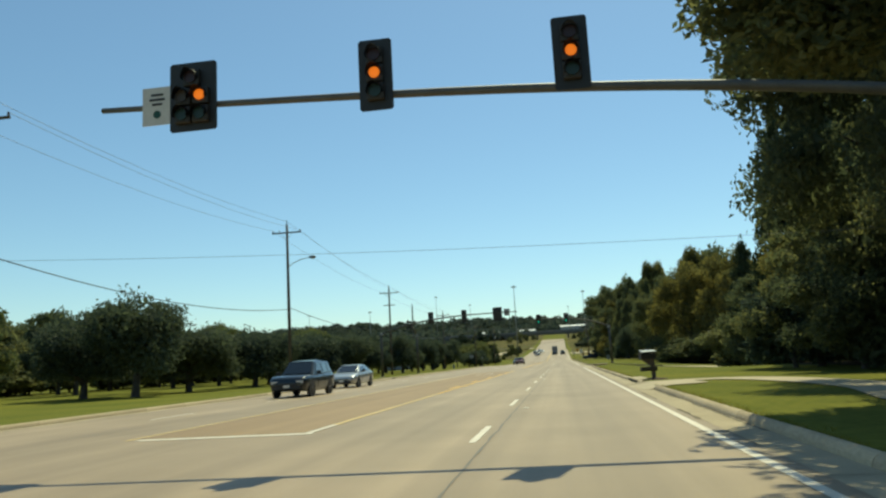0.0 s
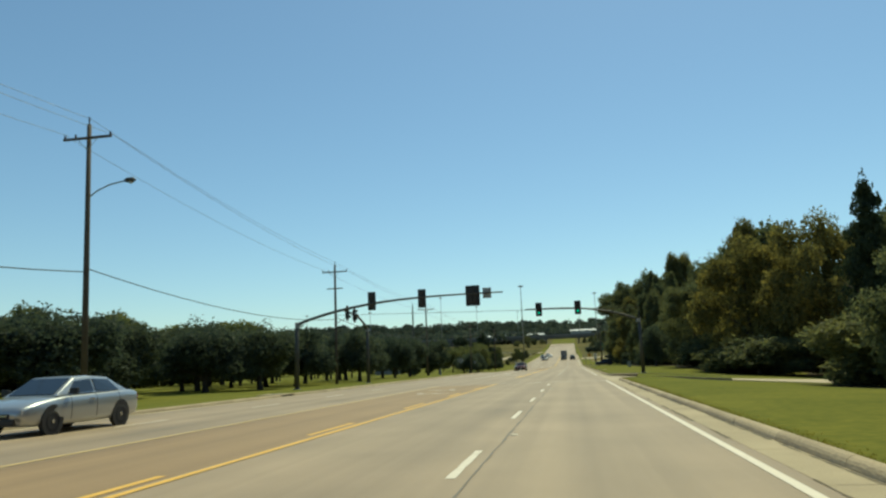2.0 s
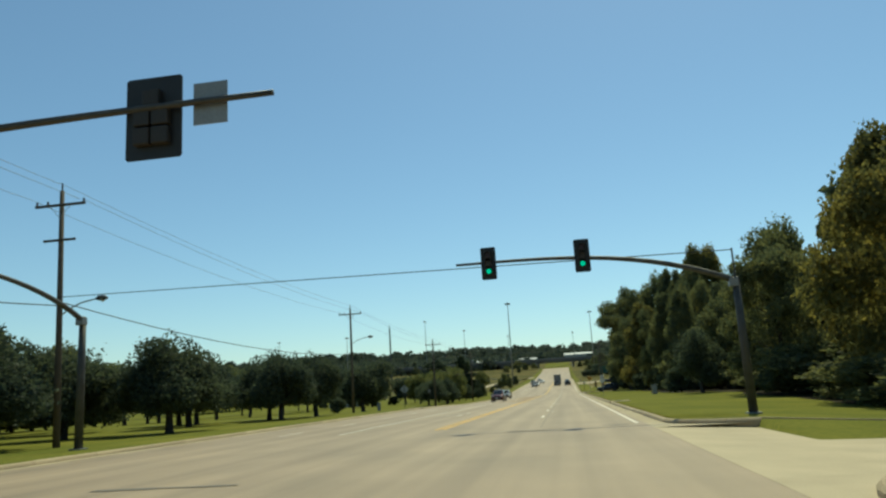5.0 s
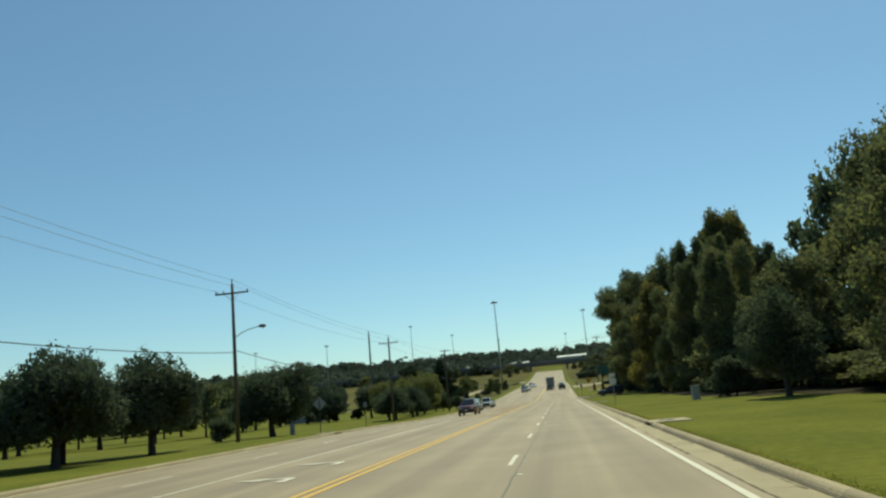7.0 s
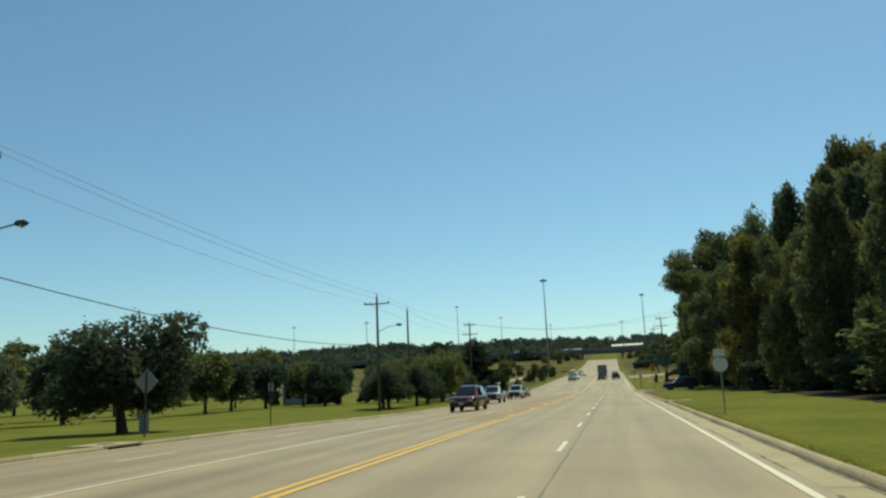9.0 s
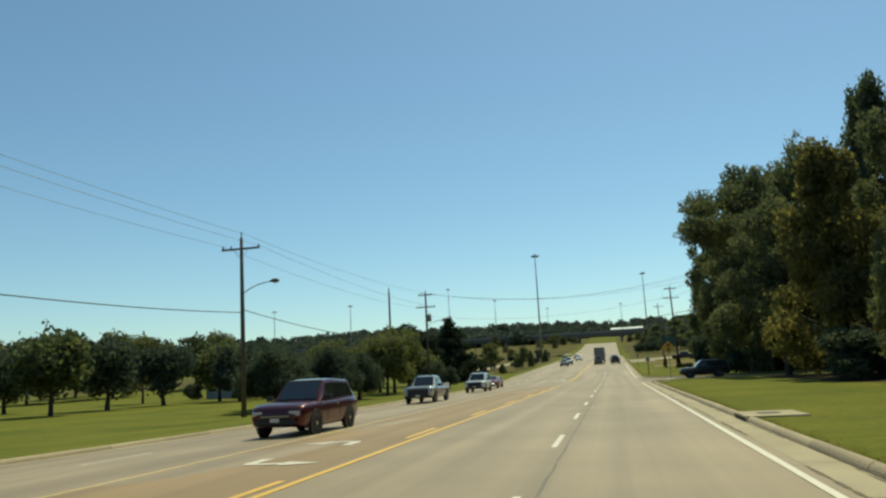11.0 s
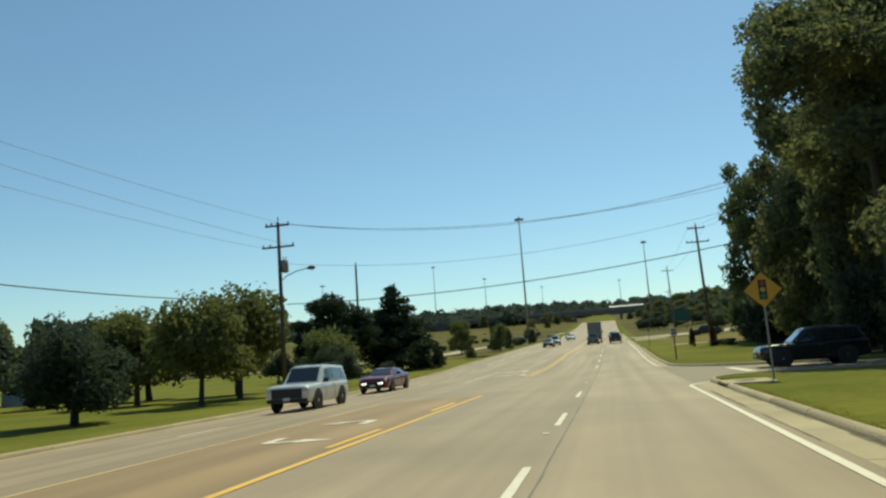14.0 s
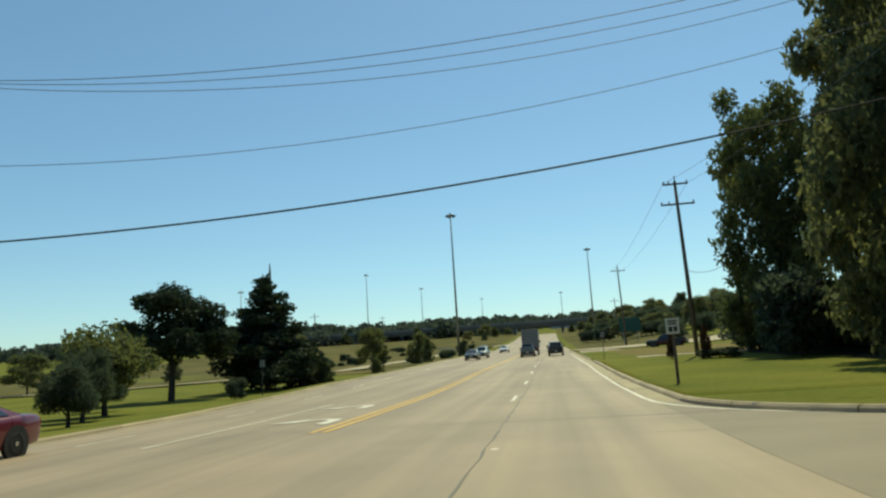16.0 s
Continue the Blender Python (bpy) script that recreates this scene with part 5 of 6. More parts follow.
spots = [(-26.8, 89.9), (-33.9, 92.4), (-29.7, 85.8), (-28.3, 102.4), (-32.3, 104.0), (-31.8, 114.5), (-25.5, 116.0), (-31.5, 129.8), (-26.0, 136.2), (-34.8, 137.5), (-29.1, 141.0), (-25.6, 144.6), (-27.4, 217.0),
         (-30, 48.0), (-31, 57.5), (-29.5, 67.5), (-31.5, 76.0), (-24.6, 222.0), (-26.0, 233.0), (-25.2, 212.0)]
for x, y in spots:
    tree("round%d" % rng_t.choice((1, 2, 3)), x, y, 8.0 if y < 50 else rng_t.uniform(5.8, 7.0) if y < 190 else rng_t.uniform(4.8, 5.6), rng_t.uniform(6.2, 8.0) if y < 190 else rng_t.uniform(5.2, 6.2), PLAB, PARK)
tree("round2", -27.2, 168.2, 7.2, 8.0, "broad dense dark park tree with a stout trunk", PARK)
for x0 in (-39, -47, -57, -70):
    y = 38 + rng_t.uniform(0, 8)
    while y < 262:
        if rng_t.random() < 0.86 and not (x0 > -50 and 146 < y < 238):
            tree(rng_t.choice(("round1", "round2", "round3", "round1", "round3", "oak3", "oak1", "pale1")), x0 + rng_t.uniform(-3.5, 3.5), y, rng_t.uniform(6.2, 8.6) + (0.075 * (-39 - x0)), rng_t.uniform(6.6, 9.2), PLAB, PARK)
        y += rng_t.uniform(9.0, 13.5)
# added row of thickets that stands for the shaded ground behind the trunks
for k in range(34):
    y = 30 + k * 4.2
    tree("thicket", -62 - rng_t.uniform(0, 12), y, rng_t.uniform(4.0, 5.6), rng_t.uniform(7.5, 9.5), "low dark shrub added to stand for the shade behind the park trees", "shrubs behind the park", category="shrub")
for k in range(30):
    y = 30 + k * 11.5
    x = -104 - rng_t.uniform(0, 36)
    tree(rng_t.choice(("oak1", "oak2", "oak3")), x, y, rng_t.uniform(13.2, 16.8), rng_t.uniform(15, 18), "taller dark green tree behind the park", "taller trees behind the park")
for x, y, h, w in ((-29.8, 276.0, 6.6, 6.2), (-28.5, 254.0, 9.4, 7.8), (-33.0, 262, 8.8, 7.5), (-27.0, 246.0, 8.0, 6.5)):
    tree("pale1", x, y, h, w, "light green leafy tree beside the utility pole", "leafy trees beside the pole")
for x, y, h, w in ((-23.0, 262.5, 3.4, 2.8), (-27.0, 269.5, 4.6, 3.6), (-35, 284, 4.0, 3.6), (-47, 300, 5.0, 5), (-30, 297, 2.2, 2.2)):
    tree("round1" if h > 3 else "bush", x, y, h, w, "small young tree on the grass verge", "young trees on the verge")
tree("bigoak", -40.3, 304.2, 12.6, 12.5, "large spreading dark tree with a clear trunk", turn=70)
tree("pine", -34.0, 315.0, 13.6, 16.5, "broad dark conifer reaching to the ground", turn=20)
tree("bush", -27.7, 158.6, 2.1, 2.4, "round clipped dark shrub on the lawn", category="shrub")
for x, y, h in ((-49, 258, 2.4), (-53, 262, 2.8), (-57, 266, 2.2), (-66, 268, 3.0), (-45, 262, 2.5)):
    tree("bush", x, y, h, h * 1.2, "low dark shrub in front of the house", "shrubs by the house", category="shrub")
for x, y, h, w in ((-24.8, 366, 6.4, 4.6), (-36.9, 344, 3.4, 3.4), (-21.5, 356, 4.6, 3.0), (-36, 384, 4.0, 3.4), (-24, 430, 4.5, 3.6), (-27.4, 316, 3.4, 3.2), (-26.9, 341, 2.4, 3.0), (-33.7, 366, 7.8, 6.2), (-70, 360, 4, 5), (-88, 345, 7, 8), (-100, 380, 6, 8)):
    tree("oak3" if h > 5.5 else "tall1", x, y, h, w, "scattered green tree on the grassy slope", "scattered trees on the slope")
for x, y, h, w in ((22, 372, 4, 5), (30, 385, 5, 6), (27, 405, 4.5, 6), (38, 395, 6, 7), (46, 380, 7, 8), (35, 345, 5.5, 6), (42, 330, 7, 8), (52, 350, 8, 9), (33, 318, 6, 6), (25, 425, 4, 6), (60, 400, 8, 9), (70, 380, 9, 10), (45, 425, 6, 7), (26, 312, 5, 5), (40, 300, 9, 9), (50, 315, 10, 10)):
    tree("oak3" if h > 6 else "round2", x, y, h, w, "scattered green tree on the far slope", "scattered trees on the slope")
rng_s = random.Random(21)
for k in range(26):
    y = rng_s.uniform(376, 585)
    x = -22 - rng_s.uniform(0, 0.16) * (y - 210) - 4
    h = rng_s.uniform(0.9, 2.6)
    tree("bush", x, y, h, h * rng_s.uniform(1.2, 2.0), "low olive shrub on the rough grassy slope", "shrubs on the slope", category="shrub")
tree("brown", 9.2, 279.5, 2.1, 0.9, "withered brown columnar shrub beside the pole", "withered shrubs", category="shrub")
tree("brown", 7.4, 281.5, 1.9, 0.8, "withered brown columnar shrub beside the pole", "withered shrubs", category="shrub")
tree("bush", 10.0, 279.5, 0.7, 3.0, "low dark ground cover round the shrubs", category="shrub")
for x, y, h, w in ((9.5, 440, 4.0, 5), (13.5, 432, 4.6, 6), (18, 428, 5.0, 7), (23, 432, 5.2, 7), (28, 428, 6.0, 8), (33, 434, 7.5, 9), (38, 428, 8.5, 10), (45, 432, 9, 11), (53, 436, 9.5, 12), (16, 470, 5.5, 7), (23, 480, 6, 8), (31, 476, 7, 9), (14, 520, 5, 7), (21, 530, 6, 8), (29, 524, 7, 9), (38, 520, 8.5, 10), (48, 512, 9, 11)):
    tree(rng_t.choice(("oak1", "oak2", "round2")), x, y, h, w, "dark green tree on the slope by the road", "trees on the slope by the road")
for x, y, h, w in ((-22, 606, 4.5, 6), (-28, 600, 5.5, 7), (-34, 610, 7, 8), (-31, 575, 4, 5), (-40, 585, 5, 6), (10, 604, 4.2, 6), (15, 598, 5.5, 7), (20, 608, 7, 8), (17, 570, 4.5, 6), (26, 560, 6, 8), (-56, 560, 4, 5), (-48, 520, 4, 5)):
    tree(rng_t.choice(("oak1", "oak2", "tall1")), x, y, h, w, "dark green tree below the overpass", "trees before the overpass")
for x, y, h, w in ((-58, 626, 6, 8), (-72, 628, 7.5, 9), (-91, 624, 5.5, 8), (-112, 628, 7, 10), (-138, 626, 8, 11), (-165, 628, 7, 10), (26, 604, 8, 10), (36, 596, 10, 12), (48, 590, 12, 13), (60, 584, 13, 14), (74, 578, 14, 15), (90, 572, 14, 16), (108, 566, 15, 17), (128, 560, 15, 17), (58, 520, 9, 11), (72, 500, 10, 12), (88, 480, 11, 13), (104, 455, 11, 13), (30, 470, 5, 7), (40, 455, 6, 8)):
    tree(rng_t.choice(("oak1", "oak2", "tall1")), x, y, h, w, "dark green tree before the overpass", "trees before the overpass")
for p in (*PROTOS.values(), *FAR.values()):
    for o in (*p.children_recursive, p):
        bpy.data.objects.remove(o)


def leaf_cloud(name, spots, n, size, mat, label, seed):
    """Crowns too many and too deep in the wood to count, as one sheet of leaf clumps."""
    rng = np.random.default_rng(seed)
    chunks = []
    for x, y, h in spots:
        z = ground_z(x, y)
        d = rng.normal(size=(n, 3))
        d /= np.linalg.norm(d, axis=1)[:, None]
        p = d * [h * 0.36, h * 0.36, h * 0.48] * rng.uniform(0.6, 1.08, (n, 1)) + [x, y, z + h * 0.52]
        a = rng.normal(size=(n, 3))
        a /= np.linalg.norm(a, axis=1)[:, None]
        c = np.cross(a, rng.normal(size=(n, 3)))
        c /= np.linalg.norm(c, axis=1)[:, None]
        s = rng.uniform(0.5, 1.3, (n, 1)) * size
        chunks.append(np.stack([p - a * s, p + c * s * 0.7, p + a * s, p - c * s * 0.7], 1))
    v = np.concatenate(chunks)
    me = bpy.data.meshes.new(name)
    me.from_pydata(v.reshape(-1, 3).tolist(), [], np.arange(len(v) * 4).reshape(-1, 4).tolist())
    me.materials.append(mat)
    tagged(new(name, me), label, "woods", kind="stuff")


rng_w = random.Random(8)
deep_spots = []
for y0, y1 in ((-20, 77), (102, 227), (247, 288)):
    for k in range(int((y1 - y0) * 1.15)):
        x = rng_w.uniform(38, 108)
        deep_spots.append((x, rng_w.uniform(y0, y1), rng_w.uniform(11, 17)))
leaf_cloud("deep_wood", deep_spots, 170, 0.75, LEAF_OAK, "dense dark wood behind the roadside trees", 4)


def build_far_wood():
    """Wooded hills far off; nobody could count these trees."""
    rng = np.random.default_rng(3)
    pts = []
    while len(pts) < 3600:
        y = rng.uniform(625, 1350) if len(pts) < 2200 else rng.uniform(1450, 1830)
        x = rng.normal(-0.05, 0.30) * y
        if abs(x + 7) < 30 + max(0, 700 - y) * 0.25 and y < 940:
            continue
        if y < 600 and rng.random() < 0.3:
            continue
        pts.append((x, y))
    chunks = []
    for x, y in pts:
        h = (rng.uniform(6, 9.5) if rng.random() < 0.7 else rng.uniform(9, 15)) * (1 if y < 1400 else 1.9)
        z = ground_z(x, y)
        n = 90
        d = rng.normal(size=(n, 3))
        d /= np.linalg.norm(d, axis=1)[:, None]
        p = d * [h * 0.5, h * 0.5, h * 0.5] * rng.uniform(0.55, 0.92, (n, 1)) + [x, y, z + h * 0.45]
        a = rng.normal(size=(n, 3))
        a /= np.linalg.norm(a, axis=1)[:, None]
        b = np.cross(a, rng.normal(size=(n, 3)))
        b /= np.linalg.norm(b, axis=1)[:, None]
        s = rng.uniform(0.8, 1.7, (n, 1)) * h / 10
        chunks.append(np.stack([p - a * s, p + b * s * 0.7, p + a * s, p - b * s * 0.7], 1))
    v = np.concatenate(chunks)
    me = bpy.data.meshes.new("far_wood")
    me.from_pydata(v.reshape(-1, 3).tolist(), [], np.arange(len(v) * 4).reshape(-1, 4).tolist())
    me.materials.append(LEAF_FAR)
    tagged(new("far_wood", me), "dark wooded hills on the skyline", "woods", kind="stuff")


build_far_wood()


# ---- vehicles ----
def loft(stations, ring):
    bm = bmesh.new()
    rows = [[bm.verts.new(p) for p in ring(*s)] for s in stations]
    n = len(rows[0])
    for r0, r1 in zip(rows, rows[1:]):
        for k in range(n):
            bm.faces.new((r0[k], r0[(k + 1) % n], r1[(k + 1) % n], r1[k]))
    bm.faces.new(rows[0][::-1])
    bm.faces.new(rows[-1])
    bmesh.ops.recalc_face_normals(bm, faces=bm.faces)
    return bm


def body_ring(u, z0, z1, hw):
    """One cross-section of a car's body: sill, rounded flank, shoulder, flat top."""
    h = z1 - z0
    half = [(0.84, z0), (0.93, z0 + 0.03), (0.968, z0 + 0.12), (0.992, z0 + 0.30 * h), (1.0, z0 + 0.55 * h), (0.99, z1 - 0.22 * h), (0.965, z1 - 0.10 * h), (0.90, z1 - 0.025), (0.76, z1), (0.40, z1 + 0.012)]
    return [(hw * k, u, z) for k, z in half] + [(-hw * k, u, z) for k, z in half[::-1]]


def smooth_rows(rows, n=5):
    """More stations between the given ones, on a smooth curve."""
    r = np.array(rows, float)
    out = []
    for i in range(len(r) - 1):
        a, b, c, d = r[max(i - 1, 0)], r[i], r[i + 1], r[min(i + 2, len(r) - 1)]
        for k in range(n):
            s = k / n
            m0, m1 = (c - a) * 0.35, (d - b) * 0.35
            out.append(tuple((2 * s**3 - 3 * s**2 + 1) * b + (s**3 - 2 * s**2 + s) * m0 + (3 * s**2 - 2 * s**3) * c + (s**3 - s**2) * m1))
    return out + [tuple(r[-1])]


def cab_ring(u, hb, zb, ht, zt):
    h = zt - zb
    half = [(hb, zb), (hb + (ht - hb) * 0.6 + 0.012, zb + h * 0.52), (ht, zt - 0.14 * h), (ht * 0.94, zt - 0.045 * h), (ht * 0.80, zt - 0.008 * h), (ht * 0.4, zt)]
    return [(k, u, z) for k, z in half] + [(-k, u, z) for k, z in half[::-1]]


def pane(quad, out):
    """A thin glass pane set a little proud of the four corners, with thickness."""
    q = [Vector(p) for p in quad]
    nrm = (q[1] - q[0]).cross(q[3] - q[0]).normalized()
    if nrm.dot(Vector(out)) < 0:
        nrm.negate()
    bm = bmesh.new()
    lo = [bm.verts.new(p - nrm * 0.02) for p in q]
    hi = [bm.verts.new(p + nrm * 0.02) for p in q]
    bm.faces.new(hi)
    bm.faces.new(lo[::-1])
    for k in range(4):
        bm.faces.new((lo[k], lo[(k + 1) % 4], hi[(k + 1) % 4], hi[k]))
    bmesh.ops.recalc_face_normals(bm, faces=bm.faces)
    return bm


SHAPES = {
    "sedan": dict(body=[(-2.45, .45, .72, .70), (-2.36, .30, .98, .83), (-1.6, .24, 1.02, .91), (0, .22, .98, .925), (1.0, .22, .95, .92), (1.9, .24, .84, .88), (2.33, .28, .72, .78), (2.45, .40, .60, .64)],
                  cab=[(-1.95, .80, .97, .78, .99), (-1.15, .82, 1.0, .62, 1.41), (-0.3, .83, .99, .65, 1.46), (0.35, .83, .98, .64, 1.43), (1.2, .80, .94, .76, .95)], axles=(-1.42, 1.45), wheel=.33, w=.925, belt=.98),
    "coupe": dict(body=[(-2.4, .45, .74, .74), (-2.32, .30, 1.0, .88), (-1.6, .24, 1.03, .96), (0, .22, .97, .94), (1.0, .22, .96, .95), (2.0, .24, .90, .93), (2.38, .28, .80, .86), (2.46, .38, .66, .72)],
                  cab=[(-1.95, .78, .99, .74, 1.0), (-1.0, .82, 1.0, .60, 1.33), (-0.3, .83, .98, .62, 1.38), (0.15, .83, .97, .62, 1.35), (0.95, .80, .95, .74, .96)], axles=(-1.4, 1.5), wheel=.35, w=.95, belt=.97),
    "suv": dict(body=[(-2.35, .45, .85, .74), (-2.28, .34, 1.08, .87), (-1.5, .28, 1.10, .94), (0, .26, 1.06, .95), (1.0, .26, 1.04, .945), (1.80, .29, 1.03, .93), (2.15, .33, .96, .89), (2.29, .39, .86, .81), (2.35, .50, .72, .68)],
                cab=[(-2.22, .80, 1.06, .68, 1.30), (-1.95, .82, 1.07, .66, 1.68), (-0.5, .86, 1.06, .68, 1.75), (0.22, .86, 1.05, .68, 1.71), (0.92, .83, 1.03, .78, 1.06)], axles=(-1.35, 1.38), wheel=.37, w=.95, belt=1.06),
    "boxy": dict(body=[(-2.30, .50, 1.00, .84), (-2.26, .38, 1.10, .91), (-1.5, .33, 1.12, .95), (0, .31, 1.10, .955), (1.0, .31, 1.09, .955), (1.85, .34, 1.07, .945), (2.20, .38, 1.03, .93), (2.30, .42, 1.00, .91), (2.34, .48, .95, .88)],
                 cab=[(-2.26, .84, 1.09, .74, 1.48), (-2.10, .86, 1.10, .73, 1.74), (-0.5, .88, 1.10, .74, 1.82), (0.28, .88, 1.09, .73, 1.77), (0.88, .85, 1.07, .80, 1.10)], axles=(-1.35, 1.38), wheel=.39, w=.955, belt=1.10),
    "pickup": dict(body=[(-2.75, .50, .95, .86), (-2.70, .42, 1.05, .95), (-1.5, .36, 1.06, .97), (0, .34, 1.06, .97), (1.2, .36, 1.10, .97), (2.2, .38, 1.09, .96), (2.62, .42, 1.06, .95), (2.70, .46, 1.0, .93)],
                   cab=[(-0.75, .82, 1.05, .70, 1.10), (-0.62, .85, 1.06, .68, 1.72), (0.0, .86, 1.06, .70, 1.79), (0.55, .86, 1.06, .69, 1.75), (1.25, .82, 1.06, .78, 1.09)], axles=(-1.65, 1.75), wheel=.40, w=.97, belt=1.06),
}


def wheel(parent, x, y, r, side):
    bm = bmesh.new()
    prof = [(0.0, r * 0.62), (0.02, r * 0.95), (0.05, r), (0.17, r), (0.20, r * 0.95), (0.22, r * 0.62)]
    n = 20
    rows = [[bm.verts.new((x - side * w, y + rr * math.cos(math.tau * k / n), r + rr * math.sin(math.tau * k / n))) for k in range(n)] for w, rr in prof]
    for a, b in zip(rows, rows[1:]):
        for k in range(n):
            bm.faces.new((a[k], a[(k + 1) % n], b[(k + 1) % n], b[k]))
    bm.faces.new(rows[-1])
    bmesh.ops.recalc_face_normals(bm, faces=bm.faces)
    wh = part("wheel", bm, TYRE, parent, "black rubber tyre")
    part("rim", prism([(y + r * 0.62 * math.cos(math.tau * k / n), r + r * 0.62 * math.sin(math.tau * k / n)) for k in range(n)], 'x', x - side * 0.05, x - side * 0.015), RIM, wh)
    part("hub", prism([(y + r * 0.16 * math.cos(math.tau * k / 8), r + r * 0.16 * math.sin(math.tau * k / 8)) for k in range(8)], 'x', x - side * 0.02, x), CHROME, wh)


def paint(name, col, metal=0.5):
    return material(name, col, 0.32, metal, second=tuple(c * 0.85 for c in col), scale=1.0, fine=30, coat=0.6, amount=0.8)


def car(name, shape, label, category, x, y, rz, mat, group="", lamps=False):
    s = SHAPES[shape]
    t = thing(name, label, category, (x, y, road_z(y) + dip(x, y) + 0.002), group, rz)
    part("body", loft(smooth_rows(s["body"]), body_ring), mat, t, smooth=True)
    cab, w = s["cab"], s["w"]
    part("roof", loft(cab, cab_ring), mat, t)
    rows = np.array(cab)

    def flank(u, f, sd):
        hb, zb, ht, zt = (float(np.interp(u, rows[:, 0], rows[:, k])) for k in range(1, 5))
        return (sd * (hb + (ht - hb) * f + 0.02 * math.sin(math.pi * f)), u, zb + (zt - zb) * f * 0.86)

    def slope(a, b, f, k):
        return (k * (a[3] + (b[3] - a[3]) * f) * 0.86, a[0] + (b[0] - a[0]) * f, a[4] + (b[4] - a[4]) * f)
    part("windscreen", pane([slope(cab[3], cab[4], f, k) for f, k in ((0.10, -1), (0.10, 1), (0.93, 1), (0.93, -1))], (0, 1, 1)), GLASS, t, "dark windscreen")
    part("rear_window", pane([slope(cab[1], cab[0], f, k) for f, k in ((0.12, -1), (0.12, 1), (0.9, 1), (0.9, -1))], (0, -1, 1)), GLASS, t, "dark rear window")
    cuts = [cab[0][0] + 0.62 * (cab[1][0] - cab[0][0]), cab[2][0], cab[3][0] + 0.62 * (cab[4][0] - cab[3][0])]
    if shape in ("suv", "boxy"):
        cuts.insert(1, cab[1][0] + 0.55)
    for sd in (-1, 1):
        for a, c in zip(cuts, cuts[1:]):
            a, c = a + 0.05, c - 0.05
            ta, tc_ = min(a + (0.30 if a < cab[1][0] else 0), c), max(c - (0.42 if c > cab[3][0] else 0), a)
            part("side_window", pane([flank(a, 0.10, sd), flank(c, 0.10, sd), flank(tc_, 0.9, sd), flank(ta, 0.9, sd)], (sd, 0, 0.2)), GLASS, t, "dark tinted side window")
        part("mirror", box(sd * (w - 0.02), sd * (w + 0.20), cab[3][0] + 0.42, cab[3][0] + 0.52, s["belt"] + 0.0, s["belt"] + 0.16, 0.02), TRIM, t)
        for ay in s["axles"]:
            r = s["wheel"]
            hw = float(np.interp(ay, [q[0] for q in s["body"]], [q[3] for q in s["body"]]))
            part("wheel_arch", prism([(ay + (r + 0.07) * math.cos(math.tau * k / 18), r + 0.02 + (r + 0.07) * math.sin(math.tau * k / 18)) for k in range(18)], 'x', sd * (hw - 0.10), sd * (hw + 0.006)), TRIM, t)
            wheel(t, sd * (hw + 0.018), ay, r, sd)
        fr = s["body"][-2]
        part("headlamp", box(sd * fr[3] * 0.98, sd * fr[3] * 0.55, fr[0] - 0.10, fr[0] + 0.055, fr[2] - 0.20, fr[2] - 0.06, 0.02), LAMP_GLASS, t, "clear headlamp")
        rr = s["body"][1]
        part("tail_lamp", box(sd * rr[3] * 0.99, sd * rr[3] * 0.68, rr[0] - 0.05, rr[0] + 0.10, rr[2] - 0.30, rr[2] - 0.10, 0.02), TAIL, t, "red tail lamp")
    bodies = np.array(s["body"])
    for sd in (-1, 1):
        for u in (cuts[1] if len(cuts) < 4 else cuts[2], cuts[-1] - 0.12, cuts[0] + (0.1 if shape != "pickup" else 0.05)):
            z0, z1, hw = (float(np.interp(u, bodies[:, 0], bodies[:, k])) for k in (1, 2, 3))
            ring = body_ring(u, z0, z1, hw)[2:8]
            part("door_seam", tube([(sd * (p[0] + 0.002), p[1], p[2]) for p in ring], 0.008, 4), TRIM, t)
        for u in (cuts[1] + 0.12 if len(cuts) < 4 else cuts[2] + 0.12,):
            part("door_handle", box(sd * (w - 0.02), sd * (w + 0.018), u, u + 0.2, s["belt"] - 0.17, s["belt"] - 0.13, 0.008), CHROME if lamps else mat, t, "door handle")
    fr, rr = s["body"][-1], s["body"][0]
    part("grille", box(-fr[3] * 0.75, fr[3] * 0.75, fr[0] - 0.08, fr[0] + 0.03, fr[1] + 0.06, fr[2] - 0.02, 0.02), TRIM, t)
    part("front_bumper", box(-fr[3] * 0.98, fr[3] * 0.98, fr[0] - 0.16, fr[0] + 0.04, fr[1] - 0.10, fr[1] + 0.05, 0.03), TRIM, t)
    part("rear_bumper", box(-rr[3] * 0.98, rr[3] * 0.98, rr[0] - 0.05, rr[0] + 0.16, rr[1] - 0.10, rr[1] + 0.12, 0.03), TRIM, t)
    for yy, sg in ((fr[0] + 0.045, 1), (rr[0] - 0.055, -1)):
        part("number_plate", box(-0.15, 0.15, min(yy, yy + 0.01 * sg), max(yy, yy + 0.01 * sg), fr[1] - 0.02, fr[1] + 0.10), SIGN_WHITE, t, "plain pale plate")
    if shape == "pickup":
        for sd in (-1, 1):
            part("bed_rail", box(sd * 0.86, sd * 0.92, -2.7, -0.78, 1.0, 1.22, 0.02), mat, t)
        part("tailgate", box(-0.86, 0.86, -2.74, -2.67, 0.75, 1.22, 0.02), mat, t)
        for sd in (-1, 1):
            for ya, yb in ((-1.12, 1.22), (-2.55, -2.16)):
                part("side_stripe", box(sd * 0.955, sd * 0.976, ya, yb, 0.52, 0.86, 0.006), MAROON, t, "dark maroon lower stripe")
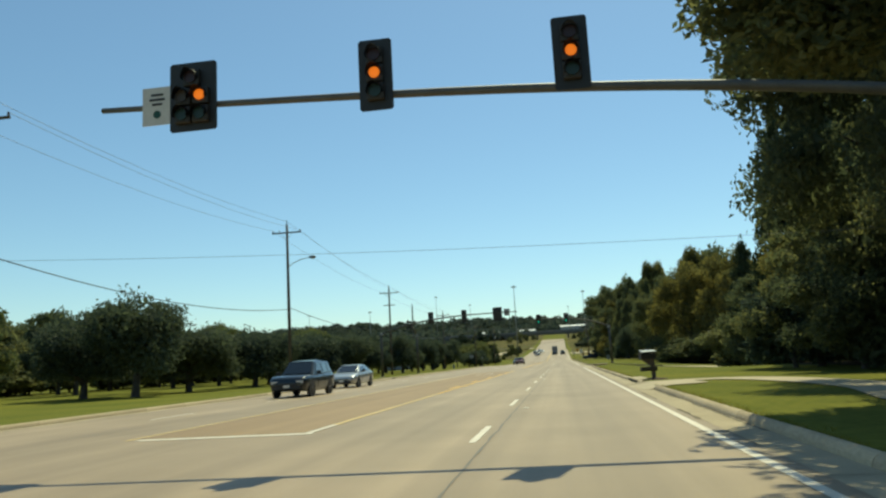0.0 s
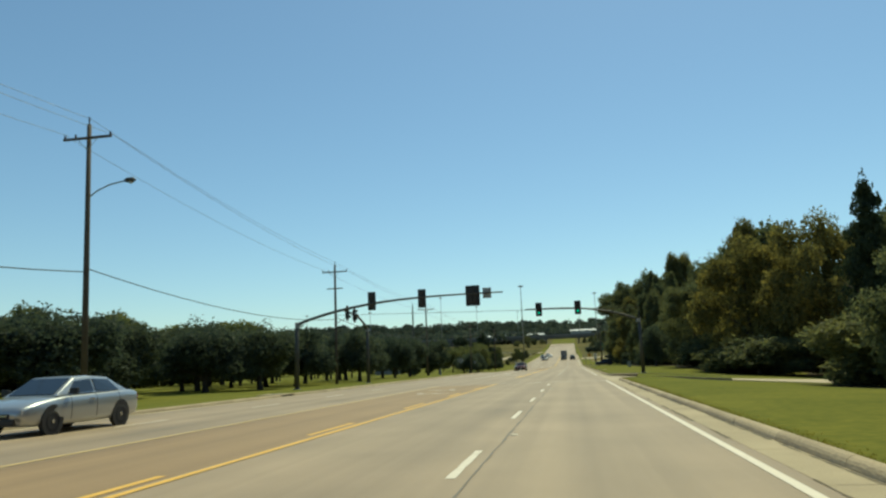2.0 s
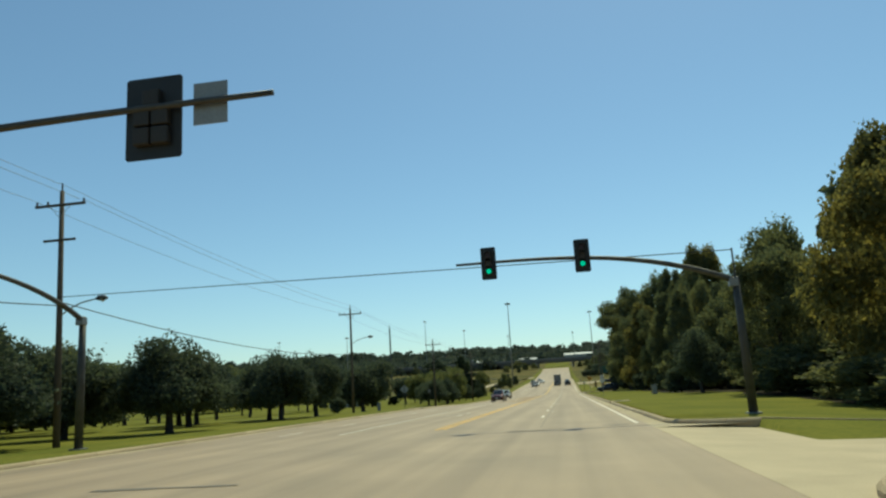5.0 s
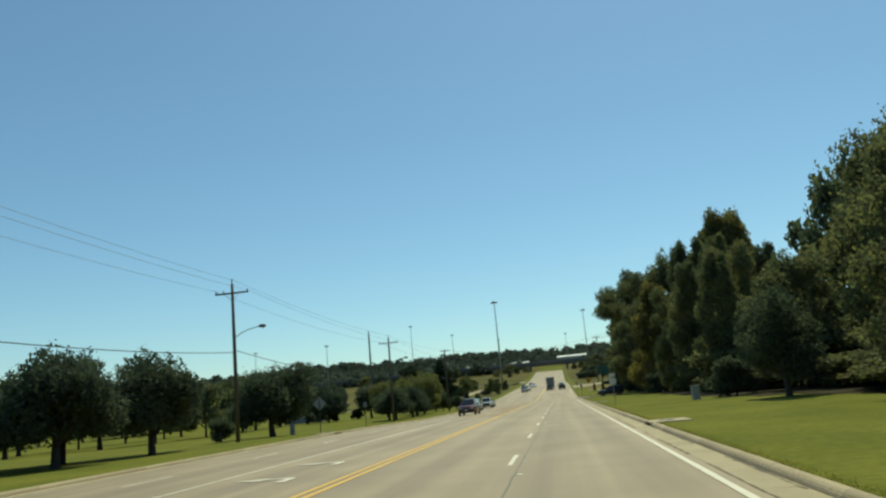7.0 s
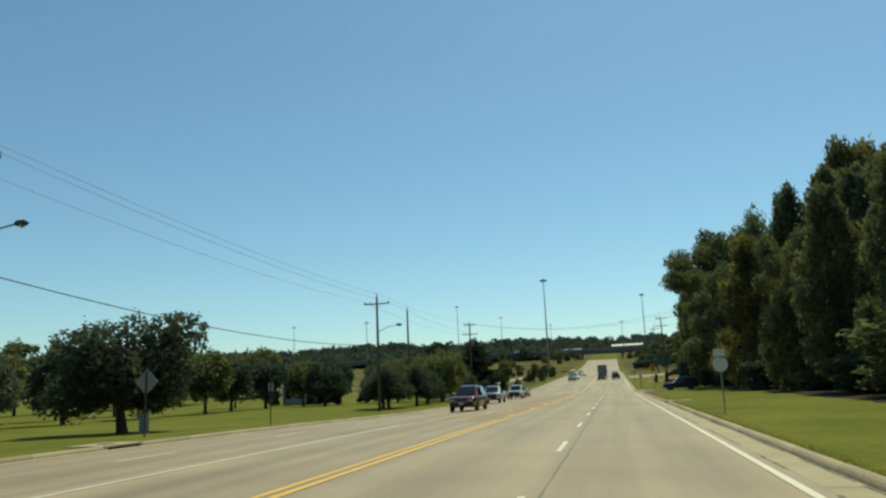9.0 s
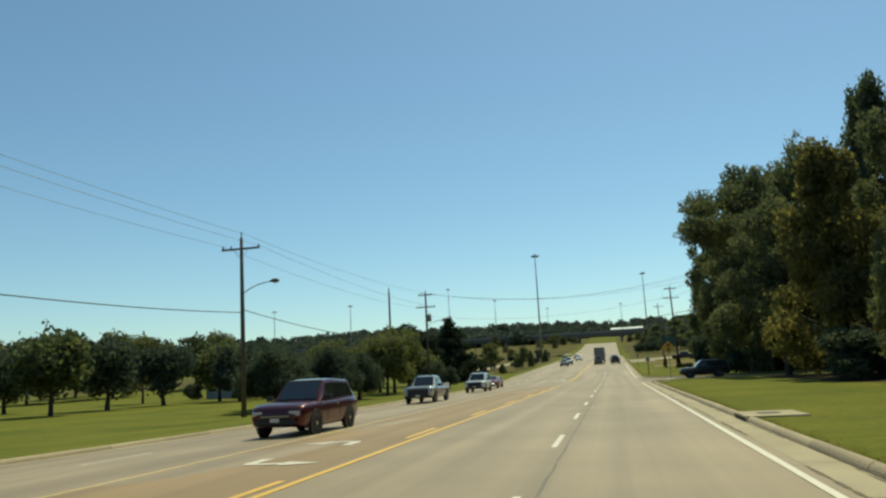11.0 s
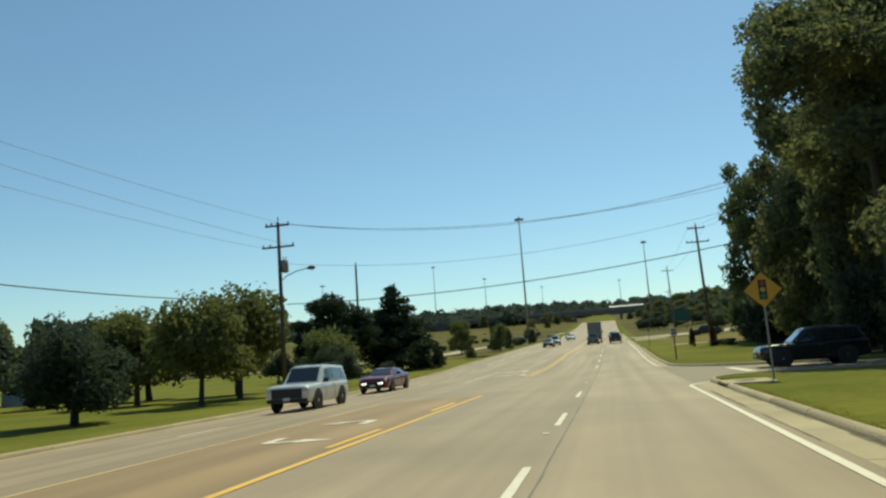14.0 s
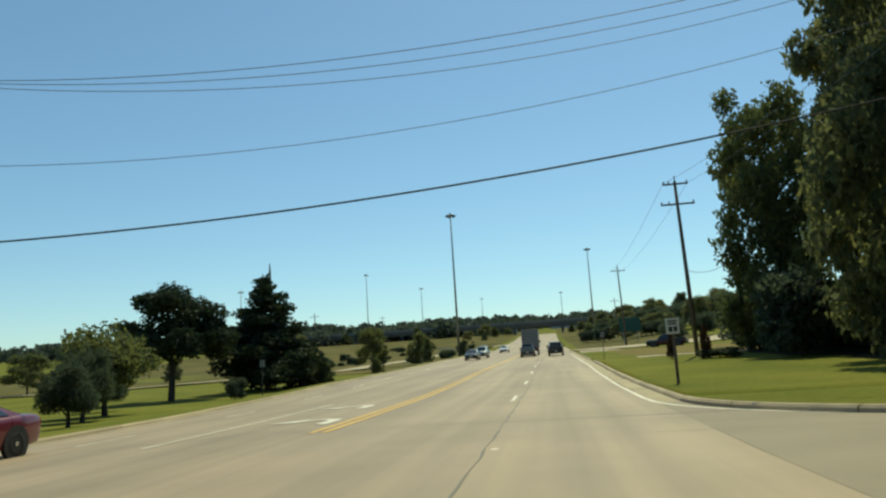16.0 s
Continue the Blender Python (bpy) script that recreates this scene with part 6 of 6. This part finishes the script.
    if shape == "coupe":
        for sd in (-1, 1):
            for u in (0.80, 0.58):
                part("running_lamp", disc_y(sd * fr[3] * u, fr[2] - 0.12, fr[0] + 0.05, 0.055, 0.03, 14, -1), RUNNING, t, "small lit round headlamp")
    if shape == "boxy":
        for sd in (-1, 1):
            part("roof_rail", tube([(sd * 0.60, -1.95, 1.79), (sd * 0.62, -1.7, 1.86), (sd * 0.62, 0.0, 1.86), (sd * 0.60, 0.22, 1.80)], 0.022, 6), TRIM, t)
    if lamps:
        part("grille_bar", box(-fr[3] * 0.7, fr[3] * 0.7, fr[0] + 0.03, fr[0] + 0.045, fr[2] - 0.08, fr[2] - 0.05), CHROME, t)
    return t


TRAFFIC = "cars on the road"
DARK_BLUE = paint("dark_blue_grey_paint", (0.018, 0.026, 0.034))
SILVER = paint("silver_paint", (0.42, 0.44, 0.45), 0.6)
PEWTER = paint("pewter_paint", (0.20, 0.21, 0.22), 0.6)
MAROON = paint("maroon_paint", (0.075, 0.008, 0.014))
RED = paint("red_paint", (0.13, 0.005, 0.014), 0.2)
RUNNING = lamp_material("lit_running_lamp", (1.0, 0.93, 0.82), 2.2)
PEARL = paint("pearl_paint", (0.60, 0.62, 0.63), 0.15)
WHITE = paint("white_paint", (0.70, 0.70, 0.68), 0.0)
BLACK = paint("black_paint", (0.012, 0.012, 0.014))
GREY = paint("grey_paint", (0.09, 0.10, 0.11))
car("suv", "suv", "dark blue-grey crossover in the oncoming lane", "car", -13.2, 35.4, 180, DARK_BLUE, TRAFFIC)
car("sedan", "sedan", "silver sedan in the oncoming lane", "car", -14.2, 47.6, 180, SILVER, TRAFFIC, True)
car("suv", "suv", "dark maroon compact crossover in the oncoming lane", "car", -10.6, 183.6, 178, MAROON, TRAFFIC, True)
car("pickup", "pickup", "silver pickup truck in the oncoming lane", "truck", -13.0, 209.8, 180, SILVER, TRAFFIC, True)
car("suv", "boxy", "pale silver boxy sport utility car in the oncoming lane", "car", -13.4, 231.8, 180, PEARL, TRAFFIC)
car("coupe", "coupe", "dark red muscle coupe in the oncoming lane", "car", -14.2, 245.2, 180, RED, TRAFFIC)
car("suv", "suv", "black crossover waiting at the side street", "car", 8.3, 239.2, 90, BLACK, "", True)
# traffic ahead
car("suv", "suv", "dark grey jeep-like car seen from behind", "car", -3.7, 331.0, 0, GREY, TRAFFIC)
car("suv", "suv", "dark grey crossover seen from behind", "car", 0.0, 327.0, 0, BLACK, TRAFFIC)
car("suv", "suv", "grey car ahead in the same lane", "car", -0.2, 348.0, 0, PEWTER, TRAFFIC)
car("sedan", "sedan", "black sedan far down the oncoming lane", "car", -11.4, 333.0, 180, BLACK, TRAFFIC, True)
car("suv", "suv", "pale car far down the oncoming lane", "car", -11.0, 343.0, 180, SILVER, TRAFFIC, True)
car("pickup", "pickup", "silver pickup far down the oncoming lane", "truck", -13.4, 372.0, 180, SILVER, TRAFFIC, True)
car("sedan", "sedan", "white sedan far down the oncoming lane", "car", -10.4, 388.0, 180, WHITE, TRAFFIC, True)
car("sedan", "sedan", "dark sedan far down the oncoming lane", "car", -12.6, 420.0, 180, GREY, TRAFFIC)
car("pickup", "pickup", "dark pickup waiting at the ramp mouth", "truck", 15.5, 338.0, 70, BLACK, TRAFFIC)

# box truck ahead
t = thing("box_truck", "grey box truck ahead in the inner lane", "truck", (-3.5, 342.0, road_z(342)), TRAFFIC)
TRUCK_BOX = material("truck_box_paint", (0.22, 0.22, 0.215), 0.6, second=(0.16, 0.16, 0.16), scale=1, fine=20)
cargo = part("cargo_box", box(-1.22, 1.22, -4.0, 1.6, 1.0, 3.65, 0.04), TRUCK_BOX, t, "grey cargo box")
part("roller_door", box(-1.05, 1.05, -4.03, -4.0, 1.1, 3.4), DARK_STEEL, cargo)
for k in range(6):
    part("door_slat", box(-1.05, 1.05, -4.045, -4.03, 1.15 + 0.38 * k, 1.47 + 0.38 * k), TRUCK_BOX, cargo)
part("cab", loft([(1.7, 1.0, .75, .9, 2.5), (2.0, 1.05, .75, .95, 2.65), (3.0, 1.05, .75, .92, 2.55), (3.5, 1.0, .75, .85, 1.7), (3.9, .95, .75, .85, 1.5)], cab_ring), GREY, t)
part("windscreen", box(-0.8, 0.8, 3.02, 3.08, 1.75, 2.4), GLASS, t)
part("chassis", box(-0.45, 0.45, -3.9, 3.4, 0.55, 0.85), TRIM, t)
part("rear_bumper", box(-1.15, 1.15, -4.05, -3.9, 0.55, 0.75, 0.02), TRIM, t)
for sd in (-1, 1):
    for ay in (-2.4, 2.8):
        wheel(t, sd * 1.12, ay, 0.46, sd)
    part("tail_lamp", box(sd * 0.85, sd * 1.1, -4.07, -4.0, 0.8, 0.95), TAIL, t)
    part("mirror", box(sd * 1.1, sd * 1.35, 3.1, 3.2, 1.8, 2.2, 0.02), TRIM, t)


# ---- overpass and far buildings ----
t = thing("overpass", "concrete highway overpass with pale parapets", "bridge", (-7, 640, 0))
part("deck", box(-230, 170, -7, 7, 21.6, 22.6), DECK, t)
for k in range(5):
    part("girder", box(-230, 170, -6.2 + 3 * k, -5.6 + 3 * k, 20.3, 21.6), DECK, t)
part("parapet", box(-230, 170, -7.05, -6.75, 22.6, 23.6, 0.03), PARAPET, t, "pale concrete parapet")
part("parapet", box(-230, 170, 6.75, 7.05, 22.6, 23.6, 0.03), PARAPET, t, "pale concrete parapet")
for px in (-75, -40, -13, 13, 45, 80):
    gz = min(ground_z(-7 + px, 640), road_z(640))
    for py in (-4, 0, 4):
        part("column", tube([(px, py, gz - 1), (px, py, 19.6)], 0.6, 12), DECK, t)
    part("pier_cap", box(px - 0.8, px + 0.8, -6, 6, 19.4, 20.3, 0.05), DECK, t)
for sd, px in ((-1, -95), (1, 100)):
    bm = bmesh.new()
    add_box(bm, px - 6, px + 6, -8, 8, 4, 21.6)
    part("abutment", bm, DECK, t)


def far_building(x, y, w, d, h, rz, label, roof_mat, wall_mat, windows):
    z = ground_z(x, y)
    t = thing("building", label, "building", (x, y, z), "far buildings on the hills", rz)
    part("wall", box(-w / 2, w / 2, -d / 2, d / 2, -2, h), wall_mat, t)
    part("roof", prism([(-d / 2 - 0.5, h), (d / 2 + 0.5, h), (d / 2 + 0.5, h + 0.25), (0, h + h * 0.35), (-d / 2 - 0.5, h + 0.25)], 'x', -w / 2 - 0.5, w / 2 + 0.5), roof_mat, t)
    for k in range(windows):
        wx = -w / 2 + w * (k + 0.5) / windows
        win = part("window", box(wx - 0.6, wx + 0.6, -d / 2 - 0.06, -d / 2, h * 0.35, h * 0.35 + 1.3), TRIM, t)
        part("pane", box(wx - 0.5, wx + 0.5, -d / 2 - 0.08, -d / 2 - 0.06, h * 0.35 + 0.1, h * 0.35 + 1.2), GLASS, win)


far_building(-72, 790, 26, 14, 6, 5, "long low building with a white roof", ROOF_WHITE, HOUSE_WALL, 6)
far_building(-38, 860, 18, 12, 6, -8, "low building with a white roof on the hill", ROOF_WHITE, HOUSE_WALL, 4)
far_building(15, 900, 30, 14, 6, 0, "long low building with a white roof", ROOF_WHITE, HOUSE_WALL, 6)
far_building(-61, 274, 9, 7, 3.4, 12, "pale grey house among the park trees", material("grey_shingle_roof", (0.16, 0.16, 0.17), 0.9), HOUSE_WALL, 4)


# ---- far ramps and guard rail ----
def ramp(name, pts, width, label):
    verts, faces = [], []
    P = [Vector(p) for p in pts]
    for i, p in enumerate(P):
        d = (P[min(i + 1, len(P) - 1)] - P[max(i - 1, 0)]).normalized()
        s = Vector((d.y, -d.x))
        zc = ground_z(p.x, p.y) + 0.12
        for q in (-1, -0.5, 0, 0.5, 1):
            v = p + s * width / 2 * q
            verts.append((v.x, v.y, max(zc * (width < 10), ground_z(v.x, v.y) + 0.14)))
    for i in range(len(P) - 1):
        for k in range(4):
            a = 5 * i + k
            faces.append((a, a + 1, a + 6, a + 5))
    me = bpy.data.meshes.new(name)
    me.from_pydata(verts, [], faces)
    me.materials.append(GUTTER)
    tagged(new(name, me), label, "road", kind="structure")


def curve(a, b, c, n=16):
    return [tuple(Vector(a).lerp(Vector(b), k / n).lerp(Vector(b).lerp(Vector(c), k / n), k / n)) for k in range(n + 1)]


ramp("slip_road", curve((-19, 470), (-29, 530), (-62, 600), 24), 6, "pale slip road curving off across the grass")
ramp("slip_road", curve((3, 346), (20, 352), (80, 425), 24), 13, "pale slip road leading off towards the slope")
ramp("slip_road", curve((-100, 338), (-52, 340), (-38, 364), 14) + curve((-38.2, 372), (-41, 425), (-30, 500), 20), 5, "pale slip road curving off across the grass")
g = thing("guard_rail", "pale steel guard rail along the embankment", "guard rail", (0, 0, 0))
pts = [(-24 - 26 * k / 12, 470 + 60 * k / 12) for k in range(13)]
part("rail", tube([(x, y, ground_z(x, y) + 0.75) for x, y in pts], 0.17, 6), STEEL, g)
for x, y in pts:
    part("post", box(x - 0.08, x + 0.08, y - 0.08, y + 0.08, ground_z(x, y) - 0.3, ground_z(x, y) + 0.85), STEEL, g)
